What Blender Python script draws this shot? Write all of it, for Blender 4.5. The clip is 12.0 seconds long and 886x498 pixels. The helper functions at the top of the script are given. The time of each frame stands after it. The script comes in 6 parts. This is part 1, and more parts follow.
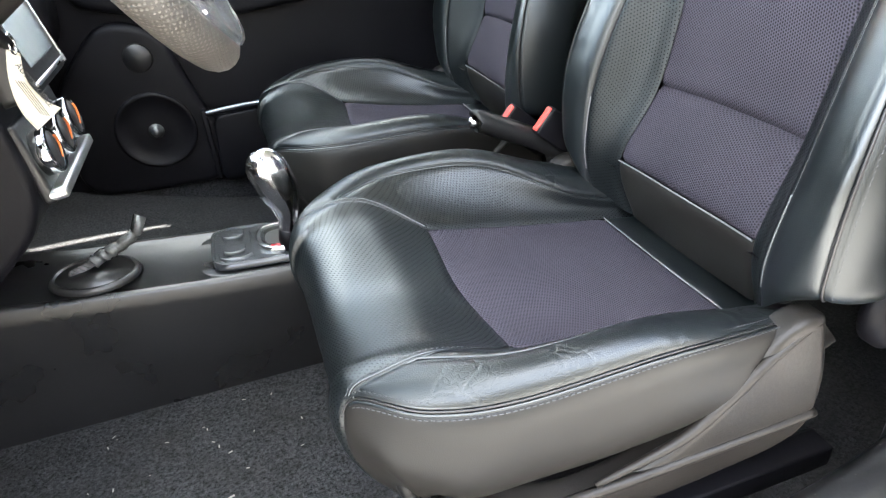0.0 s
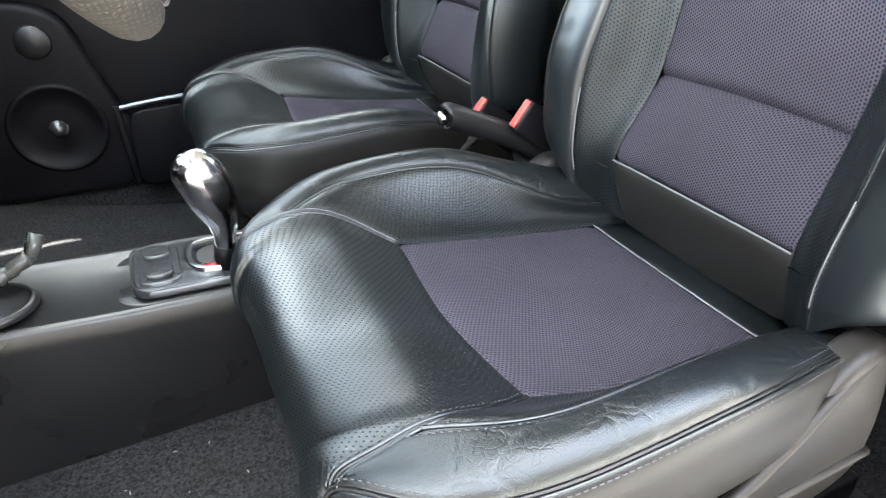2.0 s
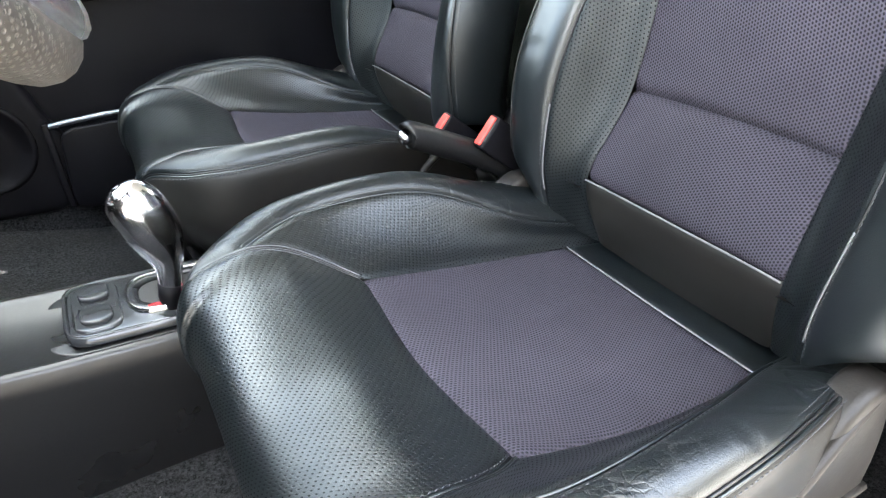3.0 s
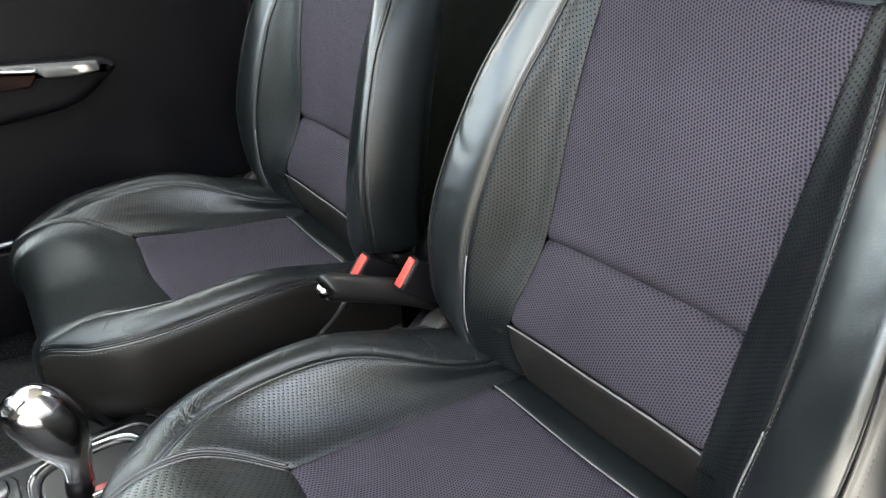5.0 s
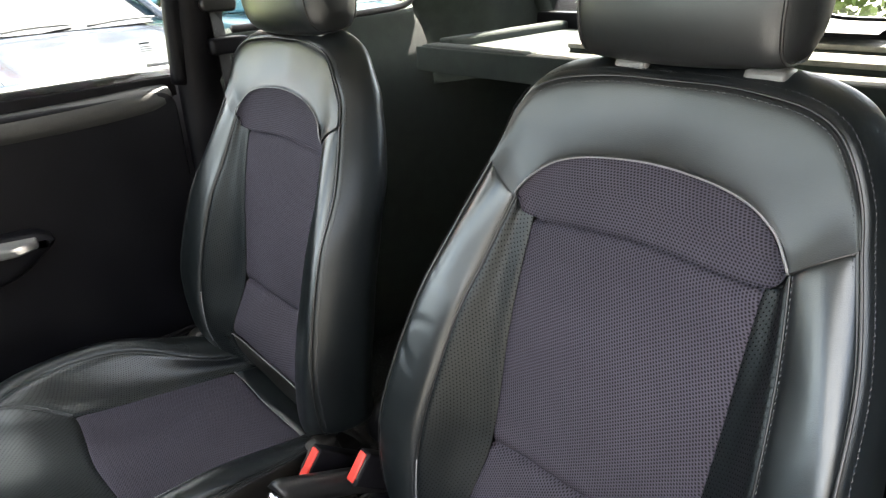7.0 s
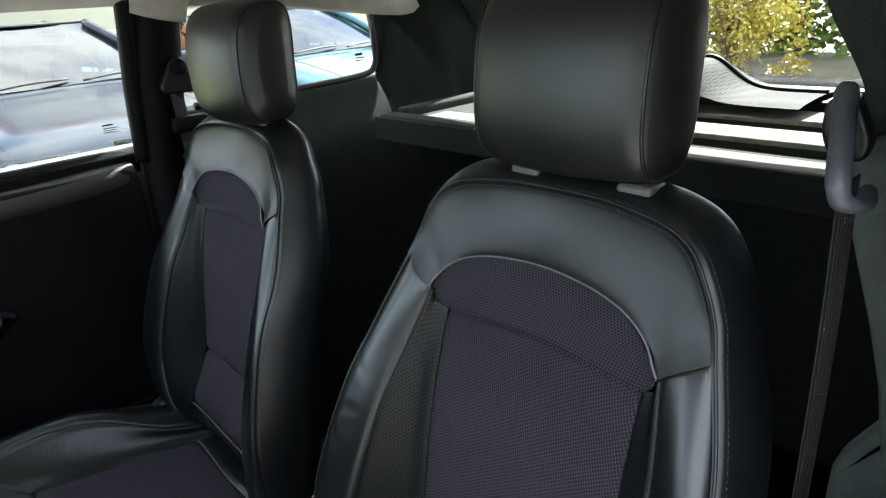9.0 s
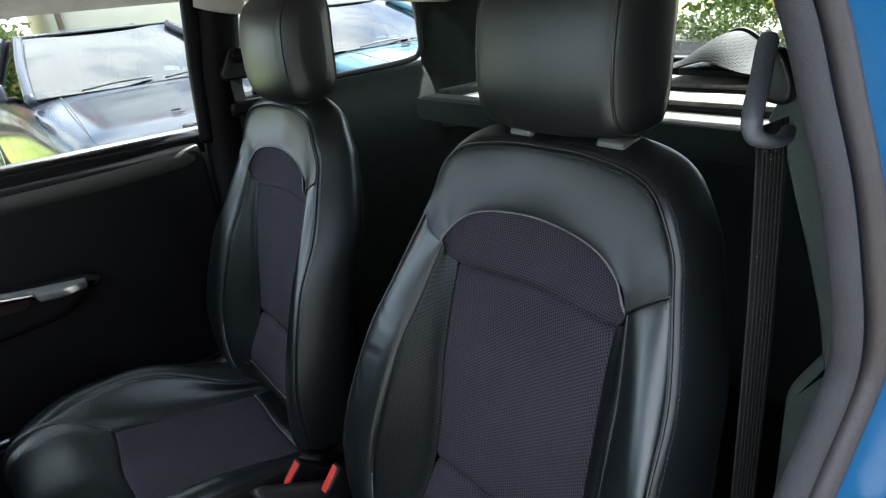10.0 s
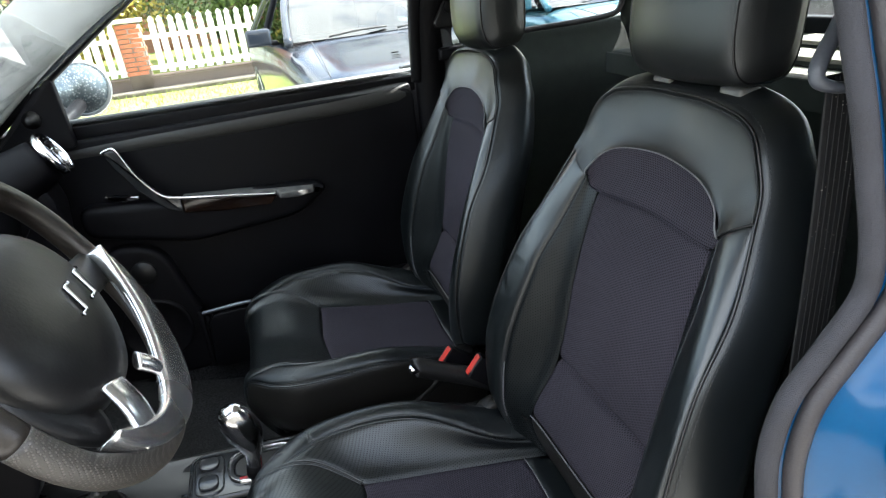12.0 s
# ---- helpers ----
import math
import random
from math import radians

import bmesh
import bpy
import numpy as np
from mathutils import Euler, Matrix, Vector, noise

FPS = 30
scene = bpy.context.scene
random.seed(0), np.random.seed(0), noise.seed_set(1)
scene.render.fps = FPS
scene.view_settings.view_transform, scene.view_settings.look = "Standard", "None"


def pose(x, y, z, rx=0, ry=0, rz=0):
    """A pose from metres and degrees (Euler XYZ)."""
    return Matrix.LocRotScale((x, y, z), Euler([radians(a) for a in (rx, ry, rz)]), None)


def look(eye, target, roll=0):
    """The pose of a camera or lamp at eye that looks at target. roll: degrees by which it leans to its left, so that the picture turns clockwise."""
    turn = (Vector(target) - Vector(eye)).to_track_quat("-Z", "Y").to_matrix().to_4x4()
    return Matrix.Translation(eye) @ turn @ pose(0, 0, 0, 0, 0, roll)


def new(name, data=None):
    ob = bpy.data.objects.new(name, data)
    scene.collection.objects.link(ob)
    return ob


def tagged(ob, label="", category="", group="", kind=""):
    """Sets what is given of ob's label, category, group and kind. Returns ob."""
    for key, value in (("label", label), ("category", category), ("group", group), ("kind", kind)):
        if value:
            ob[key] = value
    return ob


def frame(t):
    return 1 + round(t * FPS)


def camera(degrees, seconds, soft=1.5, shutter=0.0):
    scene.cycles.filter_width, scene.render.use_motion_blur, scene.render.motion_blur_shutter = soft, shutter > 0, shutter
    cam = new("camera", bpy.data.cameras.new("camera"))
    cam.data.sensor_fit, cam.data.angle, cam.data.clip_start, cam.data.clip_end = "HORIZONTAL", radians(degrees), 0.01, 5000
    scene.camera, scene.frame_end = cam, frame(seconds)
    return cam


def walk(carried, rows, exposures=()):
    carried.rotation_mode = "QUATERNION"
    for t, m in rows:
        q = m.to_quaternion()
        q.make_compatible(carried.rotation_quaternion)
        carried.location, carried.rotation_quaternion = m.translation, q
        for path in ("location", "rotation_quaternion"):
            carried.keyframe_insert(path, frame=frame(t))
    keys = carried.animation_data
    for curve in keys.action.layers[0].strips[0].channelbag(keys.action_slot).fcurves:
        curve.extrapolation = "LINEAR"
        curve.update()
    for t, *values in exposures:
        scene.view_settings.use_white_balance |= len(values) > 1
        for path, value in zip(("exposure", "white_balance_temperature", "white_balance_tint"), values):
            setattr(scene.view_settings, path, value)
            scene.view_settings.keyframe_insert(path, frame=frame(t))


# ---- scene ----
cam = camera(70.3, 12.0, 1.25)
METRES, EYE, TILT, LEAN, TURN = 1.03, 0.95, -30.27, 4.25, -19.05
ROWS = [
    (0.0, 0.0, 0.0, 0.0, 0.0, 0.0, -0.0),
    (0.5, -0.0147, 0.0278, -0.005, -1.08, -0.03, -0.04),
    (1.0, -0.0263, 0.0614, -0.0022, -2.65, -0.03, 0.09),
    (1.5, -0.0362, 0.1003, 0.0102, -4.36, -0.05, 0.52),
    (2.0, -0.049, 0.1344, 0.0225, -6.27, -0.21, 1.34),
    (2.5, -0.0573, 0.1611, 0.0342, -8.5, -0.43, 2.22),
    (3.0, -0.0558, 0.186, 0.059, -10.4, -0.49, 3.19),
    (5.0, -0.0329, 0.1876, 0.2171, -16.93, 0.67, 7.68),
    (5.5, -0.0362, 0.1797, 0.2654, -18.31, 1.15, 8.53),
    (6.0, -0.0406, 0.1651, 0.3092, -19.51, 1.99, 9.4),
    (6.5, -0.0324, 0.1495, 0.3576, -20.6, 3.34, 10.14),
    (7.0, -0.0178, 0.1369, 0.3916, -21.61, 5.02, 10.61),
    (7.5, 0.0019, 0.1145, 0.4272, -22.11, 6.97, 11.28),
    (9.5, 0.0886, 0.0206, 0.4152, -19.77, 8.27, 12.1),
    (10.0, 0.1023, -0.0236, 0.3691, -14.72, 8.55, 10.61),
    (10.5, 0.1078, -0.0629, 0.3309, -10.27, 8.45, 8.9),
    (11.0, 0.1179, -0.1043, 0.307, -6.46, 8.02, 6.57),
    (11.5, 0.1312, -0.1446, 0.2903, -2.41, 7.45, 3.76),
    (12.0, 0.1472, -0.1814, 0.28, 2.23, 6.62, 0.71),
]
walk(cam, [(t, pose(0, 0, EYE, TILT, LEAN, TURN) @ pose(METRES * x, METRES * y, METRES * z, 90 + pitch, roll, yaw)) for t, x, y, z, yaw, pitch, roll in ROWS],
     exposures=[(0.0, 5.08, 6350, 9), (3.0, 5.2, 6350, 9), (5.0, 4.78, 6750, 9), (5.5, 4.93, 6750, 9), (6.5, 3.52, 6550, 9), (7.0, 4.3, 6800, 11), (7.5, 3.58, 6750, 11), (9.5, 3.0, 6050, 7), (10.5, 3.06, 5950, 7), (12.0, 3.25, 6150, 8)])

# world and sun
SUN_DIR = Vector((1.0, 0.25, 0.93)).normalized()
world = bpy.data.worlds.new("sky")
scene.world = world
world.use_nodes = True
wn = world.node_tree.nodes
wl = world.node_tree.links
sky = wn.new("ShaderNodeTexSky")
sky.sky_type = "NISHITA"
sky.sun_disc = False
sky.sun_elevation = math.asin(SUN_DIR.z)
sky.sun_rotation = math.atan2(SUN_DIR.x, SUN_DIR.y)
tc = wn.new("ShaderNodeTexCoord")
cloud = wn.new("ShaderNodeTexNoise")
cloud.inputs["Scale"].default_value = 2.6
cloud.inputs["Detail"].default_value = 7
cloud.inputs["Roughness"].default_value = 0.58
stretch = wn.new("ShaderNodeMapping")
stretch.inputs["Scale"].default_value = (1.0, 1.0, 2.2)
wl.new(tc.outputs["Generated"], stretch.inputs[0])
wl.new(stretch.outputs[0], cloud.inputs["Vector"])
cover = wn.new("ShaderNodeMapRange")
for i, v in enumerate((0.40, 0.58, 0.0, 0.9)):
    cover.inputs[i + 1].default_value = v
wl.new(cloud.outputs[0], cover.inputs[0])
blend = wn.new("ShaderNodeMix")
blend.data_type = "RGBA"
blend.inputs[7].default_value = (9.5, 9.2, 8.8, 1)
wl.new(cover.outputs[0], blend.inputs[0])
wl.new(sky.outputs[0], blend.inputs[6])
wl.new(blend.outputs[2], wn["Background"].inputs[0])
wn["Background"].inputs[1].default_value = 0.08
sun = new("sun", bpy.data.lights.new("sun", "SUN"))
sun.data.energy = 5.0
sun.data.angle = radians(0.6)
sun.data.color = (1.0, 0.95, 0.87)
sun.matrix_world = look((0, 0, 10), Vector((0, 0, 10)) - SUN_DIR)


# ---- materials ----
def mat_base(name, colour, rough=0.5, metal=0.0, spec=0.5):
    m = bpy.data.materials.new(name)
    m.use_nodes = True
    b = m.node_tree.nodes["Principled BSDF"]
    b.inputs["Base Color"].default_value = (*colour, 1)
    b.inputs["Roughness"].default_value = rough
    b.inputs["Metallic"].default_value = metal
    b.inputs["Specular IOR Level"].default_value = spec
    return m, m.node_tree.nodes, m.node_tree.links, b


def math_node(n, l, op, a, b=None, c=None):
    k = n.new("ShaderNodeMath")
    k.operation = op
    for i, v in enumerate((a, b, c)):
        if v is None:
            continue
        if isinstance(v, (int, float)):
            k.inputs[i].default_value = v
        else:
            l.new(v, k.inputs[i])
    return k.outputs[0]


def mix_colour(n, l, fac, a, b):
    k = n.new("ShaderNodeMix")
    k.data_type = "RGBA"
    if isinstance(fac, (int, float)):
        k.inputs[0].default_value = fac
    else:
        l.new(fac, k.inputs[0])
    for i, v in ((6, a), (7, b)):
        if isinstance(v, tuple):
            k.inputs[i].default_value = (*v, 1)
        else:
            l.new(v, k.inputs[i])
    return k.outputs[2]


def coords(n, kind="Object"):
    return n.new("ShaderNodeTexCoord").outputs[kind]


def noise_tex(n, l, scale, detail=3, vec=None, rough=0.55):
    k = n.new("ShaderNodeTexNoise")
    k.inputs["Scale"].default_value = scale
    k.inputs["Detail"].default_value = detail
    k.inputs["Roughness"].default_value = rough
    if vec is not None:
        l.new(vec, k.inputs["Vector"])
    return k.outputs[0]


def remap(n, l, v, a, b, c, d):
    k = n.new("ShaderNodeMapRange")
    l.new(v, k.inputs[0])
    for i, x in enumerate((a, b, c, d)):
        k.inputs[i + 1].default_value = x
    return k.outputs[0]


def bump(n, l, bsdf, height, strength, dist, below=None):
    k = n.new("ShaderNodeBump")
    k.inputs["Strength"].default_value = strength
    k.inputs["Distance"].default_value = dist
    l.new(height, k.inputs["Height"])
    if below is not None:
        l.new(below, k.inputs["Normal"])
    l.new(k.outputs[0], bsdf.inputs["Normal"])
    return k.outputs[0]


def plain(name, colour, rough=0.5, metal=0.0, grain=60.0, vary=0.25, bumpy=0.15, spec=0.5, dist=0.001):
    """A surface with two scales of variation and fine relief."""
    m, n, l, b = mat_base(name, colour, rough, metal, spec)
    co = coords(n)
    big = noise_tex(n, l, grain * 0.12, 3, co)
    fine = noise_tex(n, l, grain * 3, 4, co)
    both = math_node(n, l, "MULTIPLY_ADD", fine, 0.4, math_node(n, l, "MULTIPLY", big, 0.6))
    k = remap(n, l, both, 0.3, 0.7, 1 - vary, 1 + vary)
    c = n.new("ShaderNodeVectorMath")
    c.operation = "SCALE"
    c.inputs[0].default_value = colour
    l.new(k, c.inputs["Scale"])
    l.new(c.outputs[0], b.inputs["Base Color"])
    l.new(remap(n, l, big, 0.3, 0.7, max(0.02, rough - 0.07), min(1, rough + 0.07)), b.inputs["Roughness"])
    if bumpy:
        bump(n, l, b, fine, bumpy, dist)
    return m


def uv_cell(n, l, pitch_u, pitch_v, stagger=True):
    """Distance from the centre of the nearest cell in metres of the unrolled surface, 0 at a dot's middle."""
    sep = n.new("ShaderNodeSeparateXYZ")
    l.new(coords(n, "UV"), sep.inputs[0])
    u = math_node(n, l, "DIVIDE", sep.outputs[0], pitch_u)
    v = math_node(n, l, "DIVIDE", sep.outputs[1], pitch_v)
    if stagger:
        row = math_node(n, l, "FLOOR", v)
        half = math_node(n, l, "MULTIPLY", math_node(n, l, "MODULO", row, 2.0), 0.5)
        u = math_node(n, l, "ADD", u, half)
    fu = math_node(n, l, "SUBTRACT", math_node(n, l, "FRACT", math_node(n, l, "ADD", u, 100.0)), 0.5)
    fv = math_node(n, l, "SUBTRACT", math_node(n, l, "FRACT", math_node(n, l, "ADD", v, 100.0)), 0.5)
    d2 = math_node(n, l, "ADD", math_node(n, l, "MULTIPLY", fu, fu), math_node(n, l, "MULTIPLY", fv, fv))
    return math_node(n, l, "SQRT", d2)


def leather(name, colour=(0.0040, 0.0054, 0.0062), rough=0.30, perforated=False, crease=0.12, wrinkled=0.0, spec=0.9):
    """Finished hide: fine pores, soft unevenness, and, where wanted, rows of holes or a net of wrinkles."""
    m, n, l, b = mat_base(name, colour, rough, 0, spec)
    b.inputs["Specular Tint"].default_value = (0.93, 0.98, 1.0, 1)
    co = coords(n)
    vor = n.new("ShaderNodeTexVoronoi")
    vor.feature = "DISTANCE_TO_EDGE"
    vor.inputs["Scale"].default_value = 460
    l.new(co, vor.inputs["Vector"])
    pores = remap(n, l, vor.outputs["Distance"], 0.0, 0.25, 0.0, 1.0)
    mus = n.new("ShaderNodeTexNoise")
    mus.inputs["Scale"].default_value = 18
    mus.inputs["Detail"].default_value = 2
    mus.inputs["Distortion"].default_value = 0.6
    l.new(co, mus.inputs["Vector"])
    worn = noise_tex(n, l, 9, 4, co)
    col = mix_colour(n, l, remap(n, l, worn, 0.35, 0.7, 0.0, 1.0), colour, tuple(c * 1.25 for c in colour))
    l.new(remap(n, l, worn, 0.3, 0.7, rough - 0.02, rough + 0.03), b.inputs["Roughness"])
    last = bump(n, l, b, mus.outputs[0], crease * 0.16, 0.006)
    if wrinkled:
        warp = n.new("ShaderNodeTexNoise")
        warp.inputs["Scale"].default_value = 30
        warp.inputs["Detail"].default_value = 3
        l.new(co, warp.inputs["Vector"])
        add = n.new("ShaderNodeMix")
        add.data_type = "RGBA"
        add.blend_type = "LINEAR_LIGHT"
        add.inputs[0].default_value = 0.012
        l.new(co, add.inputs[6])
        l.new(warp.outputs["Color"], add.inputs[7])
        net = n.new("ShaderNodeTexVoronoi")
        net.feature = "DISTANCE_TO_EDGE"
        net.inputs["Scale"].default_value = 24
        l.new(add.outputs[2], net.inputs["Vector"])
        groove = remap(n, l, net.outputs["Distance"], 0.0, 0.09, 0.0, 1.0)
        mask = remap(n, l, noise_tex(n, l, 13, 2, co), 0.42, 0.58, 0.0, 1.0)
        fine = n.new("ShaderNodeTexVoronoi")
        fine.feature = "DISTANCE_TO_EDGE"
        fine.inputs["Scale"].default_value = 130
        l.new(add.outputs[2], fine.inputs["Vector"])
        small = remap(n, l, fine.outputs["Distance"], 0.0, 0.12, 0.0, 0.35)
        hgt = math_node(n, l, "MULTIPLY", math_node(n, l, "ADD", math_node(n, l, "SUBTRACT", groove, 1.0), small), mask)
        last = bump(n, l, b, hgt, wrinkled, 0.0016, last)
        rubbed = math_node(n, l, "MULTIPLY", math_node(n, l, "SUBTRACT", 1.0, remap(n, l, net.outputs["Distance"], 0.0, 0.045, 0.0, 1.0)), mask)
        col = mix_colour(n, l, math_node(n, l, "MULTIPLY", rubbed, 0.45), col, (0.042, 0.044, 0.045))
    last = bump(n, l, b, pores, 0.15 if perforated or wrinkled else 0.07, 0.0006, last)
    if perforated:
        d = uv_cell(n, l, 0.0048, 0.0042)
        hole = remap(n, l, d, 0.13, 0.22, 0.85, 0.0)
        l.new(math_node(n, l, "MULTIPLY", math_node(n, l, "SUBTRACT", 1.0, hole), spec), b.inputs["Specular IOR Level"])
        col = mix_colour(n, l, hole, col, (0.002, 0.002, 0.002))
        flat = remap(n, l, d, 0.14, 0.36, 0.0, 1.0)
        bump(n, l, b, flat, 0.18, 0.0007, last)
        rgh = mix_colour(n, l, hole, (rough, rough, rough), (0.9, 0.9, 0.9))
        l.new(rgh, b.inputs["Roughness"])
    l.new(col, b.inputs["Base Color"])
    return m


def mesh_cloth(name, colour=(0.049, 0.044, 0.058), pitch=0.0033):
    m, n, l, b = mat_base(name, colour, 0.85, 0, 0.12)
    co = coords(n)
    d = uv_cell(n, l, pitch * 1.10, pitch * 0.92)
    hole = remap(n, l, d, 0.2, 0.42, 1.0, 0.0)
    soil = noise_tex(n, l, 7, 4, co)
    fuzz = noise_tex(n, l, 900, 2, co)
    c1 = mix_colour(n, l, remap(n, l, soil, 0.35, 0.7, 0, 1), colour, tuple(c * 1.25 for c in colour))
    c1 = mix_colour(n, l, math_node(n, l, "MULTIPLY", fuzz, 0.35), c1, (0.02, 0.02, 0.025))
    col = mix_colour(n, l, hole, c1, tuple(c * 0.22 for c in colour))
    l.new(col, b.inputs["Base Color"])
    flat = remap(n, l, d, 0.2, 0.5, 0.0, 1.0)
    bump(n, l, b, flat, 0.45, 0.0012)
    return m


def carpet(name):
    m, n, l, b = mat_base(name, (0.03, 0.03, 0.032), 0.95, 0, 0.1)
    co = coords(n)
    tuft = noise_tex(n, l, 250, 5, co, 0.8)
    patch = noise_tex(n, l, 14, 3, co)
    v = n.new("ShaderNodeTexVoronoi")
    v.inputs["Scale"].default_value = 260
    l.new(co, v.inputs["Vector"])
    fleck = remap(n, l, v.outputs["Distance"], 0.05, 0.25, 1.0, 0.0)
    c = mix_colour(n, l, remap(n, l, tuft, 0.38, 0.64, 0, 1), (0.004, 0.004, 0.0045), (0.064, 0.065, 0.068))
    c = mix_colour(n, l, math_node(n, l, "MULTIPLY", fleck, 0.22), c, (0.10, 0.10, 0.10))
    c = mix_colour(n, l, remap(n, l, patch, 0.4, 0.75, 0, 0.5), c, (0.02, 0.019, 0.018))
    l.new(c, b.inputs["Base Color"])
    bump(n, l, b, tuft, 1.0, 0.004)
    return m


def glass(name, tint=(1, 1, 1), rough=0.0, ior=1.45):
    """Thin clear glass: it lets light straight through and mirrors at its Fresnel rate."""
    m = bpy.data.materials.new(name)
    m.use_nodes = True
    n, l = m.node_tree.nodes, m.node_tree.links
    n.remove(n["Principled BSDF"])
    clear = n.new("ShaderNodeBsdfTransparent")
    clear.inputs[0].default_value = (*tint, 1)
    shine = n.new("ShaderNodeBsdfGlossy")
    shine.inputs["Roughness"].default_value = rough
    fr = n.new("ShaderNodeFresnel")
    fr.inputs[0].default_value = ior
    mix = n.new("ShaderNodeMixShader")
    l.new(fr.outputs[0], mix.inputs[0])
    l.new(clear.outputs[0], mix.inputs[1])
    l.new(shine.outputs[0], mix.inputs[2])
    l.new(mix.outputs[0], n["Material Output"].inputs[0])
    return m


def specked(name, colour, rough, scale):
    """A dark surface with a scatter of pale dust."""
    m, n, l, b = mat_base(name, colour, rough, 0, 0.35)
    co = coords(n)
    v = n.new("ShaderNodeTexVoronoi")
    v.inputs["Scale"].default_value = scale
    l.new(co, v.inputs["Vector"])
    few = remap(n, l, noise_tex(n, l, 25, 2, co), 0.50, 0.60, 0.0, 1.0)
    speck = math_node(n, l, "MULTIPLY", remap(n, l, v.outputs["Distance"], 0.10, 0.16, 1.0, 0.0), few)
    l.new(mix_colour(n, l, speck, colour, (0.24, 0.22, 0.20)), b.inputs["Base Color"])
    bump(n, l, b, noise_tex(n, l, 300, 3, co), 0.25, 0.0006)
    return m


M_LEATHER = leather("black_leather")
M_PERF = leather("perforated_leather", perforated=True, rough=0.30)
M_GUSSET = leather("gusset_leather", rough=0.36, spec=0.6)
# lighter copy of the leather; its paleness stands in for haze on the seat tops
M_HAZE_LEATHER = leather("haze_lit_leather", (0.0125, 0.0136, 0.0140), rough=0.40, spec=0.62)
# perforated leather again, its gloss cut so the inner wing reads as shaded
M_WING_SHADED = leather("shaded_wing_leather", perforated=True, rough=0.36, spec=0.38)
M_CREASED = leather("creased_leather", wrinkled=0.30, rough=0.33, spec=0.6)
# greyer and warmer than the black leather: bounced ground light put into its colour
M_SIDE = leather("side_vinyl", (0.0105, 0.0095, 0.0085), 0.46, crease=0.08, spec=0.28)
M_CLOTH = mesh_cloth("mesh_cloth")
M_THREAD = plain("grey_thread", (0.034, 0.036, 0.040), 0.6, grain=200)
M_PALE = plain("pale_piping", (0.14, 0.14, 0.145), 0.5, grain=200)
M_CONSOLE = plain("console_plastic", (0.010, 0.010, 0.0105), 0.31, grain=80, bumpy=0.1, spec=0.6)
M_PIPING = plain("dark_piping", (0.014, 0.014, 0.0145), 0.35, grain=200)
M_PLASTIC = plain("black_plastic", (0.008, 0.008, 0.0085), 0.42, grain=90, bumpy=0.25)
M_GREYPLASTIC = plain("grey_plastic", (0.013, 0.0115, 0.0103), 0.44, grain=90, bumpy=0.25, spec=0.28)
M_DARKTRIM = plain("dark_trim", (0.0045, 0.0044, 0.0058), 0.5, grain=90, bumpy=0.2, spec=0.13)
M_SATIN = plain("satin_console", (0.020, 0.020, 0.020), 0.34, grain=80, bumpy=0.1)
M_CHROME = plain("chrome", (0.75, 0.75, 0.77), 0.12, 1.0, grain=20, vary=0.05, bumpy=0.0)
M_GUIDE = plain("guide_plastic", (0.085, 0.082, 0.078), 0.4, grain=90)
M_RED = plain("red_plastic", (0.55, 0.040, 0.028), 0.38, grain=40, vary=0.15)
M_RUBBER = plain("rubber_seal", (0.030, 0.027, 0.029), 0.55, grain=120, bumpy=0.4)
M_LINER = plain("headliner_cloth", (0.55, 0.53, 0.48), 0.9, grain=160, bumpy=0.4)
M_BLUE = plain("blue_paint", (0.002, 0.065, 0.17), 0.2, 0.0, grain=20, vary=0.1, bumpy=0.0, spec=0.3)
M_WEBBING = specked("belt_webbing", (0.012, 0.012, 0.013), 0.75, 210)
M_CARPET = carpet("carpet")
M_GLASS = glass("window_glass", (0.80, 0.85, 0.835))


# ---- mesh helpers ----
def finish(name, bm, mat, smooth=True):
    me = bpy.data.meshes.new(name)
    bm.normal_update()
    bm.to_mesh(me)
    bm.free()
    me.materials.append(mat)
    if smooth:
        for p in me.polygons:
            p.use_smooth = True
    return me


def part(name, bm, mat, parent=None, label="", smooth=True):
    ob = new(name, finish(name, bm, mat, smooth))
    if parent is not None:
        ob.parent = parent
    if label:
        ob["label"] = label
    return ob


def thing(name, label, category, at=(0, 0, 0), group="", kind=""):
    return tagged(new(name), label, category, group, kind) if at == (0, 0, 0) else move(tagged(new(name), label, category, group, kind), at)


def move(ob, at):
    ob.location = at
    return ob


def box(x0, x1, y0, y1, z0, z1, bevel=0.004, seg=2, bm=None):
    own = bmesh.new()
    bmesh.ops.create_cube(own, size=1)
    for v in own.verts:
        v.co = Vector(((x0 + x1) / 2 + v.co.x * (x1 - x0), (y0 + y1) / 2 + v.co.y * (y1 - y0), (z0 + z1) / 2 + v.co.z * (z1 - z0)))
    if bevel:
        bmesh.ops.bevel(own, geom=own.edges[:], offset=bevel, segments=seg, affect="EDGES", profile=0.6)
    if bm is None:
        return own
    return join(bm, own)


def join(bm, other):
    me = bpy.data.meshes.new("tmp")
    other.to_mesh(me)
    other.free()
    bm.from_mesh(me)
    bpy.data.meshes.remove(me)
    return bm


def turned(bm, m):
    bmesh.ops.transform(bm, matrix=m, verts=bm.verts)
    return bm


